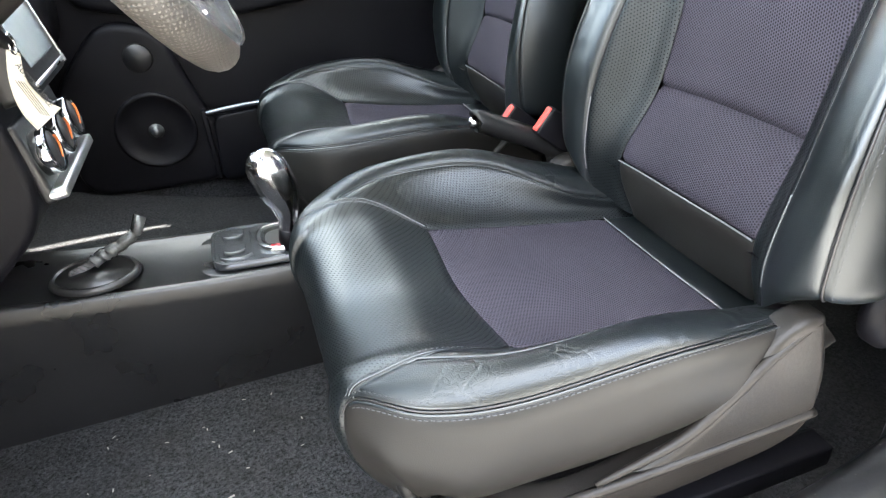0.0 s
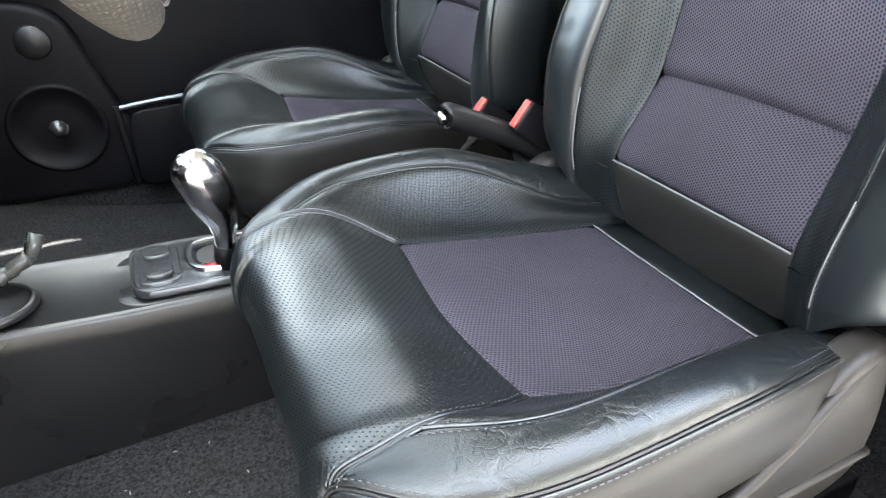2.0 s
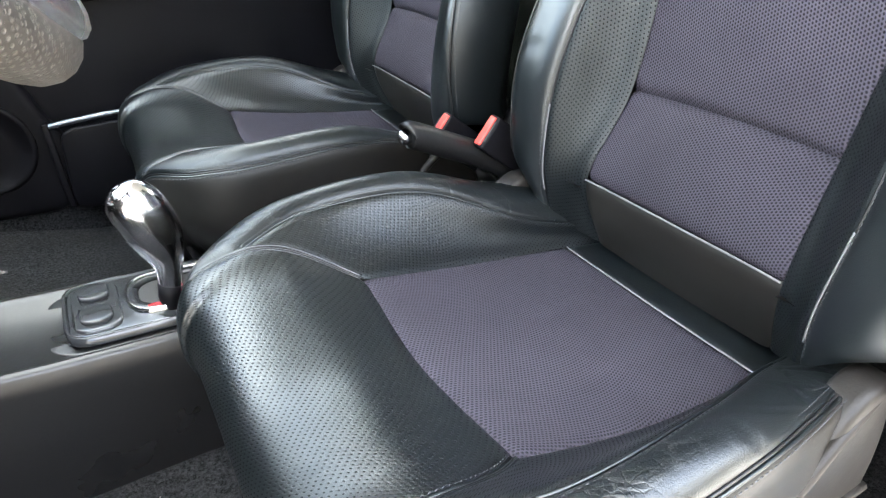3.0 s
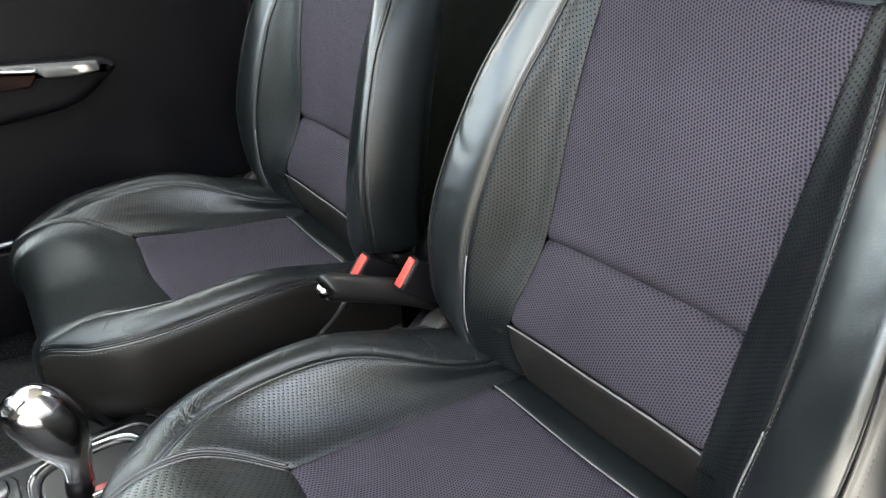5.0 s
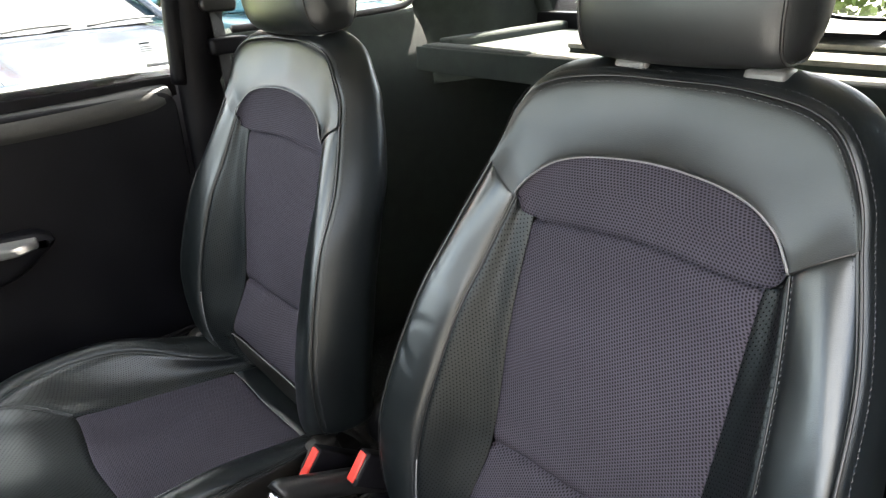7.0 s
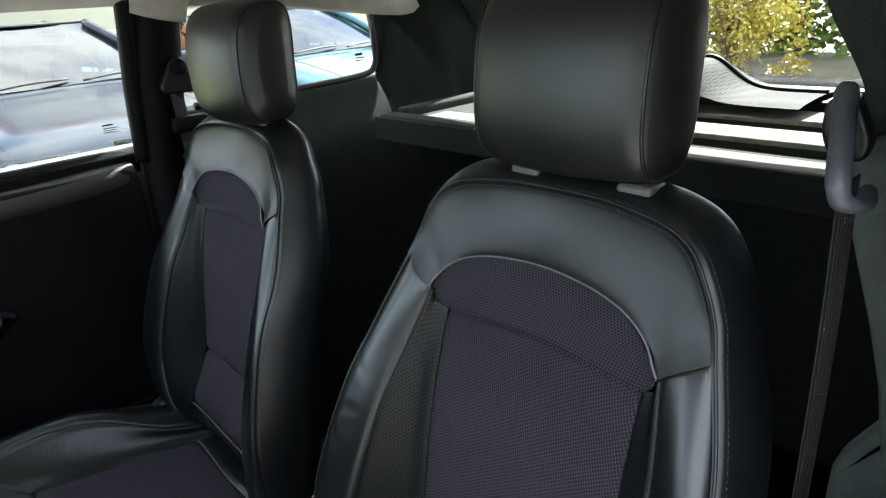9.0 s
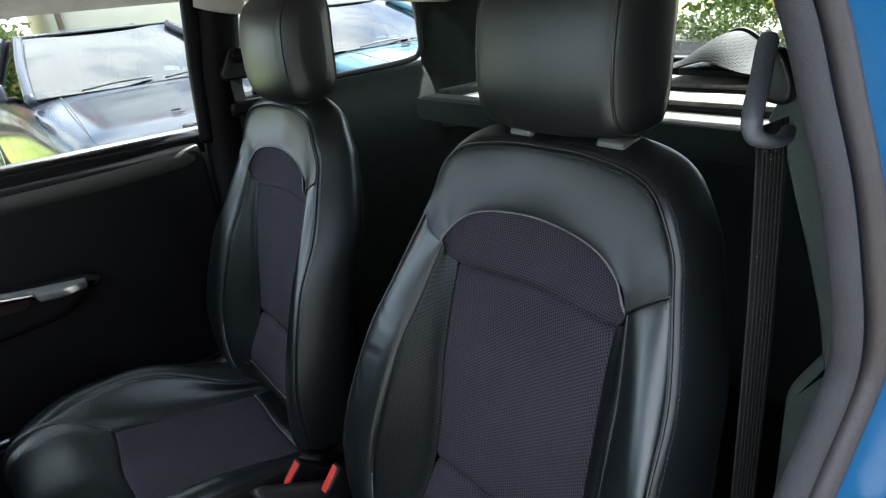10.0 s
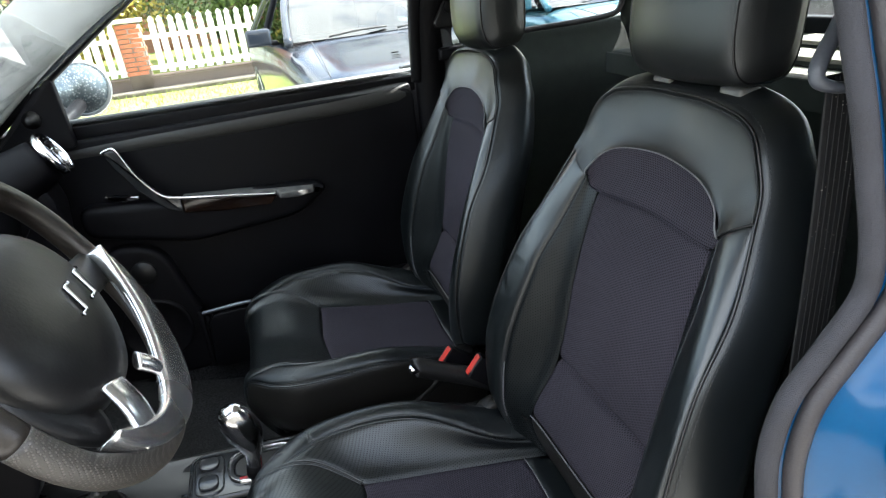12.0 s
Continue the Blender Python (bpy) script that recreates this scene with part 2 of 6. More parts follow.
def catmull(vals, t):
    """A smooth curve through vals (k x d) at the index t."""
    vals = np.asarray(vals, float)
    t = np.clip(np.asarray(t, float), 0, len(vals) - 1)
    i = np.minimum(t.astype(int), len(vals) - 2)
    u = (t - i)[..., None] if vals.ndim > 1 else t - i
    p0, p1, p2, p3 = vals[np.maximum(i - 1, 0)], vals[i], vals[i + 1], vals[np.minimum(i + 2, len(vals) - 1)]
    return 0.5 * (2 * p1 + (p2 - p0) * u + (2 * p0 - 5 * p1 + 4 * p2 - p3) * u * u + (3 * p1 - p0 - 3 * p2 + p3) * u ** 3)


def line(points, n):
    return [Vector(p) for p in catmull(np.array([tuple(p) for p in points]), np.linspace(0, len(points) - 1, n))]


def sweep(points, radius, sides=10, closed=False, flat=1.0, side=None, caps=True, bm=None):
    """A tube along points; radius: a number or one for each point; flat: the ratio of its second width."""
    bm = bm or bmesh.new()
    pts = [Vector(p) for p in points]
    count = len(pts)
    rings = []
    prev = None
    for i, p in enumerate(pts):
        a = pts[(i - 1) % count] if closed or i else pts[i]
        b = pts[(i + 1) % count] if closed or i < count - 1 else pts[i]
        tan = (b - a).normalized()
        ref = Vector(side) if side is not None else (prev if prev is not None else (Vector((0, 0, 1)) if abs(tan.z) < 0.9 else Vector((1, 0, 0))))
        e1 = (ref - tan * ref.dot(tan)).normalized()
        prev = e1
        e2 = tan.cross(e1)
        r = radius[i] if isinstance(radius, (list, tuple)) else radius
        rings.append([bm.verts.new(p + e1 * (r * math.cos(2 * math.pi * k / sides)) + e2 * (r * flat * math.sin(2 * math.pi * k / sides))) for k in range(sides)])
    for i in range(count if closed else count - 1):
        a, b = rings[i], rings[(i + 1) % count]
        for k in range(sides):
            bm.faces.new((a[k], a[(k + 1) % sides], b[(k + 1) % sides], b[k]))
    if caps and not closed:
        bm.faces.new(rings[0][::-1])
        bm.faces.new(rings[-1])
    return bm


def lathe(profile, sides=28, bm=None):
    """Turns (radius, height) pairs round z."""
    bm = bm or bmesh.new()
    rings = [[bm.verts.new((r * math.cos(2 * math.pi * k / sides), r * math.sin(2 * math.pi * k / sides), h)) for k in range(sides)] for r, h in profile]
    for a, b in zip(rings, rings[1:]):
        for k in range(sides):
            bm.faces.new((a[k], a[(k + 1) % sides], b[(k + 1) % sides], b[k]))
    bm.faces.new(rings[0][::-1])
    bm.faces.new(rings[-1])
    return bm


def prism(outline, depth, axis="y", at=0.0, bevel=0.0, seg=2):
    """A flat outline of (a, b) pairs given depth along an axis, with its edges rounded."""
    bm = bmesh.new()
    put = {"y": lambda a, b, c: (a, c, b), "x": lambda a, b, c: (c, a, b), "z": lambda a, b, c: (a, b, c)}[axis]
    low = [bm.verts.new(put(a, b, at)) for a, b in outline]
    high = [bm.verts.new(put(a, b, at + depth)) for a, b in outline]
    bm.faces.new(low)
    bm.faces.new(high[::-1])
    n = len(low)
    rim = []
    for i in range(n):
        bm.faces.new((low[i], high[i], high[(i + 1) % n], low[(i + 1) % n]))
    bmesh.ops.recalc_face_normals(bm, faces=bm.faces)
    if bevel:
        rim = [e for e in bm.edges if (e.verts[0] in low) == (e.verts[1] in low)]
        bmesh.ops.bevel(bm, geom=rim, offset=bevel, segments=seg, affect="EDGES", profile=0.6)
    return bm


def thick(bm, t=0.004):
    """Gives a sheet of glass its second face."""
    bmesh.ops.solidify(bm, geom=bm.faces[:], thickness=t)
    return bm


def sheet(pos, uv=None, bm=None):
    """A grid mesh from an n x m x 3 array, with a map of unrolled metres."""
    bm = bm or bmesh.new()
    n, m = pos.shape[:2]
    vs = [[bm.verts.new(pos[i, j]) for j in range(m)] for i in range(n)]
    layer = bm.loops.layers.uv.verify() if uv is not None else None
    for i in range(n - 1):
        for j in range(m - 1):
            f = bm.faces.new((vs[i][j], vs[i + 1][j], vs[i + 1][j + 1], vs[i][j + 1]))
            if layer is not None:
                for lp, (a, b) in zip(f.loops, ((i, j), (i + 1, j), (i + 1, j + 1), (i, j + 1))):
                    lp[layer].uv = uv[a, b]
    return bm


class Shell:
    """A smooth surface through a net of points, stations along it and columns across it; both are indexed by number."""

    def __init__(self, net):
        self.net = np.asarray(net, float)

    def at(self, s, w):
        s, w = np.broadcast_arrays(np.asarray(s, float), np.asarray(w, float))
        rows, cols = self.net.shape[:2]

        def weights(t, n):
            t = np.clip(t, 0, n - 1)
            i = np.minimum(t.astype(int), n - 2)
            u = t - i
            k = 0.5 * np.stack([-u + 2 * u ** 2 - u ** 3, 2 - 5 * u ** 2 + 3 * u ** 3, u + 4 * u ** 2 - 3 * u ** 3, -u ** 2 + u ** 3])
            idx = np.stack([np.maximum(i - 1, 0), i, i + 1, np.minimum(i + 2, n - 1)])
            return k, idx

        ks, si = weights(s, rows)
        kw, wi = weights(w, cols)
        out = np.zeros(s.shape + (3,))
        for a in range(4):
            for b in range(4):
                out += (ks[a] * kw[b])[..., None] * self.net[si[a], wi[b]]
        return out

    def normal(self, s, w, e=0.02):
        ds = self.at(np.asarray(s) + e, w) - self.at(np.asarray(s) - e, w)
        dw = self.at(s, np.asarray(w) + e) - self.at(s, np.asarray(w) - e)
        c = np.cross(ds, dw)
        return c / np.maximum(np.linalg.norm(c, axis=-1, keepdims=True), 1e-9)

    def panel(self, s0, s1, lo, hi, n, m, groove=(1, 1, 1, 1), depth=0.006, wide=0.010, puff=0.0, rough=0.0, sign=1.0, seed=0.0, creases=()):
        """One sewn panel between two stations and two columns (numbers or functions of the station). groove: which of its edges
        (first, last, low, high) sink into a seam. Returns a bmesh."""
        ease = lambda t: 0.45 * t + 0.55 * (0.5 - 0.5 * np.cos(np.pi * t))
        a = ease(np.linspace(0, 1, n))[:, None] * np.ones((1, m))
        b = np.ones((n, 1)) * ease(np.linspace(0, 1, m))[None, :]
        sa = s0(b) if callable(s0) else s0
        sb = s1(b) if callable(s1) else s1
        s = sa + (sb - sa) * a
        flo = lo(s) if callable(lo) else lo + 0 * s
        fhi = hi(s) if callable(hi) else hi + 0 * s
        w = flo + (fhi - flo) * b
        p = self.at(s, w)
        nr = self.normal(s, w) * sign
        la = np.concatenate([np.zeros((1, m)), np.cumsum(np.linalg.norm(np.diff(p, axis=0), axis=2), axis=0)])
        lb = np.concatenate([np.zeros((n, 1)), np.cumsum(np.linalg.norm(np.diff(p, axis=1), axis=2), axis=1)], axis=1)
        h = np.zeros((n, m))
        for use, d in zip(groove, (la, la[-1:] - la, lb, lb[:, -1:] - lb)):
            if use:
                use = use(s) if callable(use) else use
                h -= use * depth * (0.55 * np.exp(-(d / (0.35 * wide)) ** 2) + 0.45 * np.exp(-(d / wide) ** 2))
        if puff:
            h += puff * np.sin(np.pi * a) * np.sin(np.pi * b)
        for at_a, slant, cut, width, lean in creases:
            away = (a - at_a - slant * (b - 0.5) - 0.01 * np.sin(b * 7 + at_a * 40)) * la[-1:].mean()
            reach = np.clip(np.where(lean > 0, b, 1 - b) * 1.5, 0, 1) ** 1.2 * np.sin(np.pi * b) ** 1.1
            h += reach * (-cut * np.exp(-(away / width) ** 2) + 0.55 * cut * np.exp(-((away - 1.8 * width) / width) ** 2) + 0.4 * cut * np.exp(-((away + 1.8 * width) / width) ** 2))
        if rough:
            calm = np.ones((n, m))
            for use, d in zip(groove, (la, la[-1:] - la, lb, lb[:, -1:] - lb)):
                if not callable(use) and use:
                    calm *= 1 - np.exp(-(d / 0.016) ** 2)
            for i in range(n):
                for j in range(m):
                    q = Vector(p[i, j] * 1.0)
                    f = noise.noise(Vector((q.x * 9 + seed, q.y * 26, q.z * 26)))
                    g = noise.noise(Vector((q.x * 34 + seed, q.y * 20, q.z * 20 + 4)))
                    h[i, j] += calm[i, j] * rough * (f + 0.6 * (0.35 - abs(g)))
        p = p + nr * h[..., None]
        c = np.linalg.norm(np.diff(self.at(s, np.linspace(0, 1, m)[None, :] * flo), axis=1), axis=2).sum(axis=1)[:, None] * np.sign(flo)
        ls = np.concatenate([[0], np.cumsum(np.linalg.norm(np.diff(self.at(s[:, 0], 0 * s[:, 0] + self.mid), axis=0), axis=1))])
        uv = np.stack([ls[:, None] + 0 * lb, c + lb], axis=2)
        return sheet(p, uv)

    mid = 0.0


def stitches(points, normals, length=0.0036, gap=0.0020, r=0.0005, lift=0.0006, bm=None):
    """A row of short threads along a line of points."""
    bm = bm or bmesh.new()
    pts = np.asarray(points)
    d = np.concatenate([[0], np.cumsum(np.linalg.norm(np.diff(pts, axis=0), axis=1))])
    nn = np.asarray(normals)
    k = 0.0
    while k + length < d[-1]:
        a = np.array([np.interp(k, d, pts[:, i]) for i in range(3)])
        b = np.array([np.interp(k + length, d, pts[:, i]) for i in range(3)])
        n = np.array([np.interp(k, d, nn[:, i]) for i in range(3)])
        t = (b - a) / max(np.linalg.norm(b - a), 1e-9)
        c = np.cross(t, n)
        vs = []
        for q, up in ((a, 0.0), (a + (b - a) * 0.3, 1.0), (a + (b - a) * 0.7, 1.0), (b, 0.0)):
            base = q + n * lift * up
            vs.append([bm.verts.new(base + c * r), bm.verts.new(base + n * r * 1.2), bm.verts.new(base - c * r)])
        for u, v in zip(vs, vs[1:]):
            bm.faces.new((u[0], v[0], v[1], u[1]))
            bm.faces.new((u[1], v[1], v[2], u[2]))
        k += length + gap
    return bm


# ---- the two front seats, built once at the driver's place ----
SEAT_Y, GAP = 0.600, 0.647          # middle of the driver's seat, distance to the passenger's
CAR_Y = 0.91                        # the car's middle line


def mirrored(half):
    """A full net from its half (column 0 on the middle line)."""
    half = np.asarray(half)
    other = half[:, :0:-1].copy()
    other[..., 1] *= -1
    return np.concatenate([other, half], axis=1)


def cushion_shell():
    """The cushion from its front edge to its rear: the middle line first, then the insert edge, inner seam, outer seam and the side; x, y and z along each."""
    columns = [
        ([0.052, 0.027, 0.020, 0.047, 0.115, 0.193, 0.337, 0.480, 0.581],
         [0.000, 0.000, 0.000, 0.000, 0.000, 0.000, 0.000, 0.000, 0.000],
         [0.403, 0.460, 0.516, 0.551, 0.554, 0.532, 0.505, 0.489, 0.482]),
        ([0.052, 0.026, 0.018, 0.044, 0.111, 0.201, 0.333, 0.482, 0.578],
         [0.124, 0.128, 0.126, 0.125, 0.127, 0.139, 0.147, 0.141, 0.130],
         [0.400, 0.462, 0.524, 0.566, 0.575, 0.541, 0.510, 0.489, 0.479]),
        ([0.055, 0.024, 0.010, 0.029, 0.091, 0.175, 0.310, 0.438, 0.513],
         [0.145, 0.147, 0.146, 0.145, 0.181, 0.214, 0.207, 0.166, 0.154],
         [0.400, 0.462, 0.524, 0.572, 0.593, 0.599, 0.589, 0.531, 0.511]),
        ([0.066, 0.034, 0.017, 0.029, 0.084, 0.158, 0.297, 0.428, 0.508],
         [0.159, 0.172, 0.179, 0.181, 0.233, 0.255, 0.255, 0.231, 0.211],
         [0.399, 0.458, 0.518, 0.568, 0.580, 0.584, 0.585, 0.557, 0.539]),
        ([0.085, 0.058, 0.046, 0.052, 0.097, 0.163, 0.300, 0.433, 0.536],
         [0.189, 0.205, 0.215, 0.228, 0.252, 0.263, 0.261, 0.241, 0.215],
         [0.433, 0.472, 0.506, 0.527, 0.532, 0.544, 0.544, 0.521, 0.507]),
        ([0.105, 0.081, 0.070, 0.075, 0.112, 0.172, 0.309, 0.439, 0.541],
         [0.209, 0.217, 0.222, 0.230, 0.249, 0.254, 0.253, 0.242, 0.223],
         [0.435, 0.456, 0.471, 0.483, 0.484, 0.488, 0.486, 0.486, 0.494]),
        ([0.125, 0.104, 0.093, 0.098, 0.127, 0.182, 0.317, 0.445, 0.546],
         [0.200, 0.201, 0.202, 0.203, 0.217, 0.217, 0.216, 0.215, 0.203],
         [0.436, 0.440, 0.435, 0.440, 0.436, 0.432, 0.429, 0.451, 0.480]),
    ]
    sh = Shell(mirrored([[(x[k], y[k], z[k]) for x, y, z in columns] for k in range(9)]))
    sh.mid = 6.0
    return sh


def back_shell():
    """The front of the backrest up to the shoulder seam: middle line, insert edge, wing seam, crest and outer seam; x, y and z going up each."""
    columns = [
        ([0.520, 0.498, 0.544, 0.582, 0.605, 0.626],
         [0.000, 0.000, 0.000, 0.000, 0.000, 0.000],
         [0.487, 0.582, 0.692, 0.829, 0.905, 0.969]),
        ([0.520, 0.495, 0.543, 0.578, 0.599, 0.620],
         [0.125, 0.132, 0.123, 0.126, 0.126, 0.126],
         [0.490, 0.583, 0.688, 0.829, 0.904, 0.964]),
        ([0.476, 0.465, 0.484, 0.535, 0.578, 0.613],
         [0.176, 0.180, 0.185, 0.174, 0.161, 0.145],
         [0.527, 0.595, 0.702, 0.837, 0.914, 0.985]),
        ([0.464, 0.458, 0.471, 0.522, 0.566, 0.612],
         [0.214, 0.221, 0.230, 0.215, 0.195, 0.166],
         [0.564, 0.599, 0.704, 0.838, 0.926, 1.003]),
        ([0.482, 0.467, 0.474, 0.525, 0.579, 0.622],
         [0.244, 0.248, 0.248, 0.230, 0.215, 0.188],
         [0.579, 0.600, 0.711, 0.848, 0.933, 1.016]),
    ]
    sh = Shell(mirrored([[(x[k], y[k], z[k]) for x, y, z in columns] for k in range(6)]))
    sh.mid = 4.0
    return sh


def crown_curve():
    """The outer seam from one shoulder seam over the top to the other."""
    half = [(0.622, 0.188, 1.016), (0.634, 0.179, 1.044), (0.640, 0.165, 1.075), (0.647, 0.148, 1.096), (0.652, 0.124, 1.108), (0.656, 0.091, 1.114), (0.662, 0.049, 1.117), (0.667, 0.000, 1.116)]
    return [(x, -y, z) for x, y, z in half] + [(x, y, z) for x, y, z in half[-2::-1]]


def arch_curve():
    """The piped edge of the arched insert."""
    half = [(0.613, 0.145, 0.985), (0.613, 0.141, 0.995), (0.623, 0.126, 1.013), (0.630, 0.099, 1.030), (0.635, 0.059, 1.040), (0.639, 0.000, 1.044)]
    return [(x, -y, z) for x, y, z in half] + [(x, y, z) for x, y, z in half[-2::-1]]


def even(points, n):
    """n points at even steps along a smooth curve."""
    q = np.array([tuple(v) for v in line(points, 400)])
    d = np.concatenate([[0], np.cumsum(np.linalg.norm(np.diff(q, axis=0), axis=1))])
    return np.array([[np.interp(t, d, q[:, k]) for k in range(3)] for t in np.linspace(0, d[-1], n)])


def patch(low, high, m, bow=0.0, groove=(1, 1, 0, 0), depth=0.003, wide=0.006, sign=1.0, ends=None):
    """A sewn panel between two curves of as many points: bowed out along its normal, sunk at its seams. ends: for each short side, where it
    runs and which way it heads on (functions of a share from low to high)."""
    n = len(low)
    b = np.linspace(0, 1, m)
    b = 0.45 * b + 0.55 * (0.5 - 0.5 * np.cos(np.pi * b))
    p = low[:, None] * (1 - b)[None, :, None] + high[:, None] * b[None, :, None]

    def facing(q):
        c = np.cross(np.gradient(q, axis=0), np.gradient(q, axis=1))
        return sign * c / np.maximum(np.linalg.norm(c, axis=2, keepdims=True), 1e-9)

    p = p + facing(p) * (bow * np.sin(np.pi * b) ** 0.8)[None, :, None]
    if ends:
        step = np.linalg.norm(np.diff(p[:, m // 2], axis=0), axis=1)
        along = np.concatenate([[0], np.cumsum(step)])
        shift = 0
        for k, nxt, away, (end, heading) in ((0, 1, along, ends[0](b)), (-1, -2, along[-1] - along, ends[1](b))):
            now = p[nxt] - p[k]
            now = now / np.maximum(np.linalg.norm(now, axis=1, keepdims=True), 1e-9)
            shift = shift + np.exp(-(away / 0.05) ** 2)[:, None, None] * (end - p[k])[None] + (away * np.exp(-(away / 0.028) ** 2))[:, None, None] * (0.8 * (heading - now))[None]
        p = p + shift
    nr = facing(p)
    la = np.concatenate([np.zeros((1, m)), np.cumsum(np.linalg.norm(np.diff(p, axis=0), axis=2), axis=0)])
    lb = np.concatenate([np.zeros((n, 1)), np.cumsum(np.linalg.norm(np.diff(p, axis=1), axis=2), axis=1)], axis=1)
    h = np.zeros((n, m))
    for use, d in zip(groove, (lb, lb[:, -1:] - lb, la, la[-1:] - la)):
        h -= use * depth * (0.55 * np.exp(-(d / (0.35 * wide)) ** 2) + 0.45 * np.exp(-(d / wide) ** 2))
    return sheet(p + nr * h[..., None], np.stack([la, lb], axis=2))


def thread_row(sh, s, w, off, sign, bm=None):
    """Stitches along the line (s, w) of a shell, moved off metres across it."""
    p = sh.at(s, w)
    n = sh.normal(s, w) * sign
    t = np.gradient(p, axis=0)
    t /= np.maximum(np.linalg.norm(t, axis=1, keepdims=True), 1e-9)
    c = np.cross(n, t)
    return stitches(p + c * off + n * (-0.0004 if abs(off) > 0.0045 else -0.0010), n, r=0.00055, bm=bm)


def bead(sh, s, w, r, sink, sign, off=0.0):
    p = sh.at(s, w)
    n = sh.normal(s, w) * sign
    t = np.gradient(p, axis=0)
    c = np.cross(n, t / np.maximum(np.linalg.norm(t, axis=1, keepdims=True), 1e-9))
    return sweep([Vector(q) for q in p - n * sink + c * off], r, 6)


def build_seat(label, upright=0.0, head_at=(0.0, 0.008, 0.0)):
    """upright: degrees by which the backrest stands steeper than the driver's."""
    seat = thing("car_seat", label, "car seat", group="front seats")
    cs, bs = cushion_shell(), back_shell()
    M = 6.0  # the middle column

    def front_edge(s):      # where the front panel ends, in columns from the middle
        return np.where(s <= 3, 3.0, 3.0 - 2.0 * np.clip((s - 3) / 2.0, 0, 1) ** 0.85)

    sg = 1.0
    # cushion
    part("cushion_front_panel", cs.panel(0, 5, lambda s: M - front_edge(s), lambda s: M + front_edge(s), 60, 64, (0, 1, 1, 1), depth=0.0035, wide=0.007, sign=sg, rough=0.0003), M_PERF, seat, "perforated leather front of the cushion")
    part("cushion_insert", cs.panel(5, 7, M - 1, M + 1, 40, 40, (1, 1, 1, 1), depth=0.004, wide=0.007, sign=sg, puff=0.004), M_CLOTH, seat, "grey-purple mesh cloth insert")
    part("cushion_rear_strip", cs.panel(7, 8, M - 1, M + 1, 14, 40, (1, 0, 1, 1), depth=0.0035, wide=0.007, sign=sg), M_LEATHER, seat)
    for d in (-1, 1):
        e = (lambda v: (lambda s: M + d * v(s)))
        inner = e(lambda s: np.maximum(1.0, np.minimum(front_edge(s), 2.0)))
        mid = e(lambda s: 2.0 + 0 * s)
        begin = 3 + 2 * 0.5 ** (1 / 0.85)
        part("perforated_bolster", cs.panel(begin, 8, inner, mid, 80, 26, (0.4, 0, 1, 1), depth=0.0035, wide=0.007, sign=sg, rough=0.0004, seed=d), M_PERF, seat)
        inner2 = e(lambda s: np.maximum(2.0, front_edge(s)))
        damp = 0.55 if d < 0 else 0.15
        folds = [(f0, f1, f2 * damp, f3 * 0.7, f4) for f0, f1, f2, f3, f4 in [(0.60, 0.10, 0.0028, 0.005, 1), (0.665, 0.16, 0.0022, 0.004, 1), (0.74, 0.05, 0.0034, 0.005, 1), (0.80, -0.10, 0.0030, 0.004, -1), (0.86, 0.06, 0.0034, 0.005, 1)]]
        part("bolster", cs.panel(3, 8, inner2, e(lambda s: 3.0 + 0 * s), 130, 34, (0, 0, 1, 1), depth=0.003, wide=0.006, puff=0.009 if d > 0 else 0.005, sign=sg, rough=0.0006, seed=5 + d, creases=folds), M_CREASED, seat, "creased glossy leather side bolster")
        part("cushion_side", cs.panel(0, 8, M + 3 * d, M + 6 * d, 70, 40, (0, 0, 1, 0), depth=0.003, wide=0.006, sign=sg, rough=0.0004), M_SIDE, seat, "matt vinyl cushion side, greyed for bounced ground light")
        s = np.linspace(3.0, 7.8, 160)
        bm = thread_row(cs, s, M + 3 * d + 0 * s, 0.007, sg)
        bm = thread_row(cs, s, M + 3 * d + 0 * s, -0.007, sg, bm)
        s = np.linspace(3.9, 7.2, 120)
        bm = thread_row(cs, s, M + 2 * d + 0 * s, 0.005 * d, sg, bm)
        s = np.linspace(3.02, 4.98, 80)
        bm = thread_row(cs, s, M + d * front_edge(s), -0.005 * d, sg, bm)
        tagged(part("stitching", bm, M_THREAD, seat), kind="stuff")
        part("seam_piping", bead(cs, np.linspace(2.6, 7.9, 140), M + 3 * d + np.zeros(140), 0.0014, 0.0018, sg), M_PIPING, seat)
        part("seam_piping", bead(cs, np.linspace(3.02, 5, 60), M + d * front_edge(np.linspace(3.02, 5, 60)), 0.0013, 0.0022, sg), M_PIPING, seat)
    for d in (-1, 1):
        for sq, wq, gap in ((np.linspace(2.9, 7.9, 160), lambda q: M + 3 * d + 0 * q, 0.0032), (np.linspace(3.02, 4.98, 80), lambda q: M + d * front_edge(q), 0.0030), (np.linspace(4.0, 7.4, 110), lambda q: M + 2 * d + 0 * q, 0.0030)):
            for off in (-gap, gap):
                part("seam_welt", bead(cs, sq, wq(sq), 0.0019, 0.0021, sg, off), M_LEATHER, seat)
    part("insert_piping", bead(cs, np.full(50, 7.0), np.linspace(M - 1, M + 1, 50), 0.0012, 0.0016, sg), M_PALE, seat)
    # backrest
    cushion_parts = set(seat.children)
    B = 4.0
    sb = 1.0
    soft = dict(depth=0.0030, wide=0.0065)
    part("lumbar_insert", bs.panel(1, 2, B - 1, B + 1, 40, 56, (1, 2.2, 1, 1), depth=0.0045, wide=0.009, sign=sb, puff=0.009), M_CLOTH, seat, "mesh cloth lumbar insert")
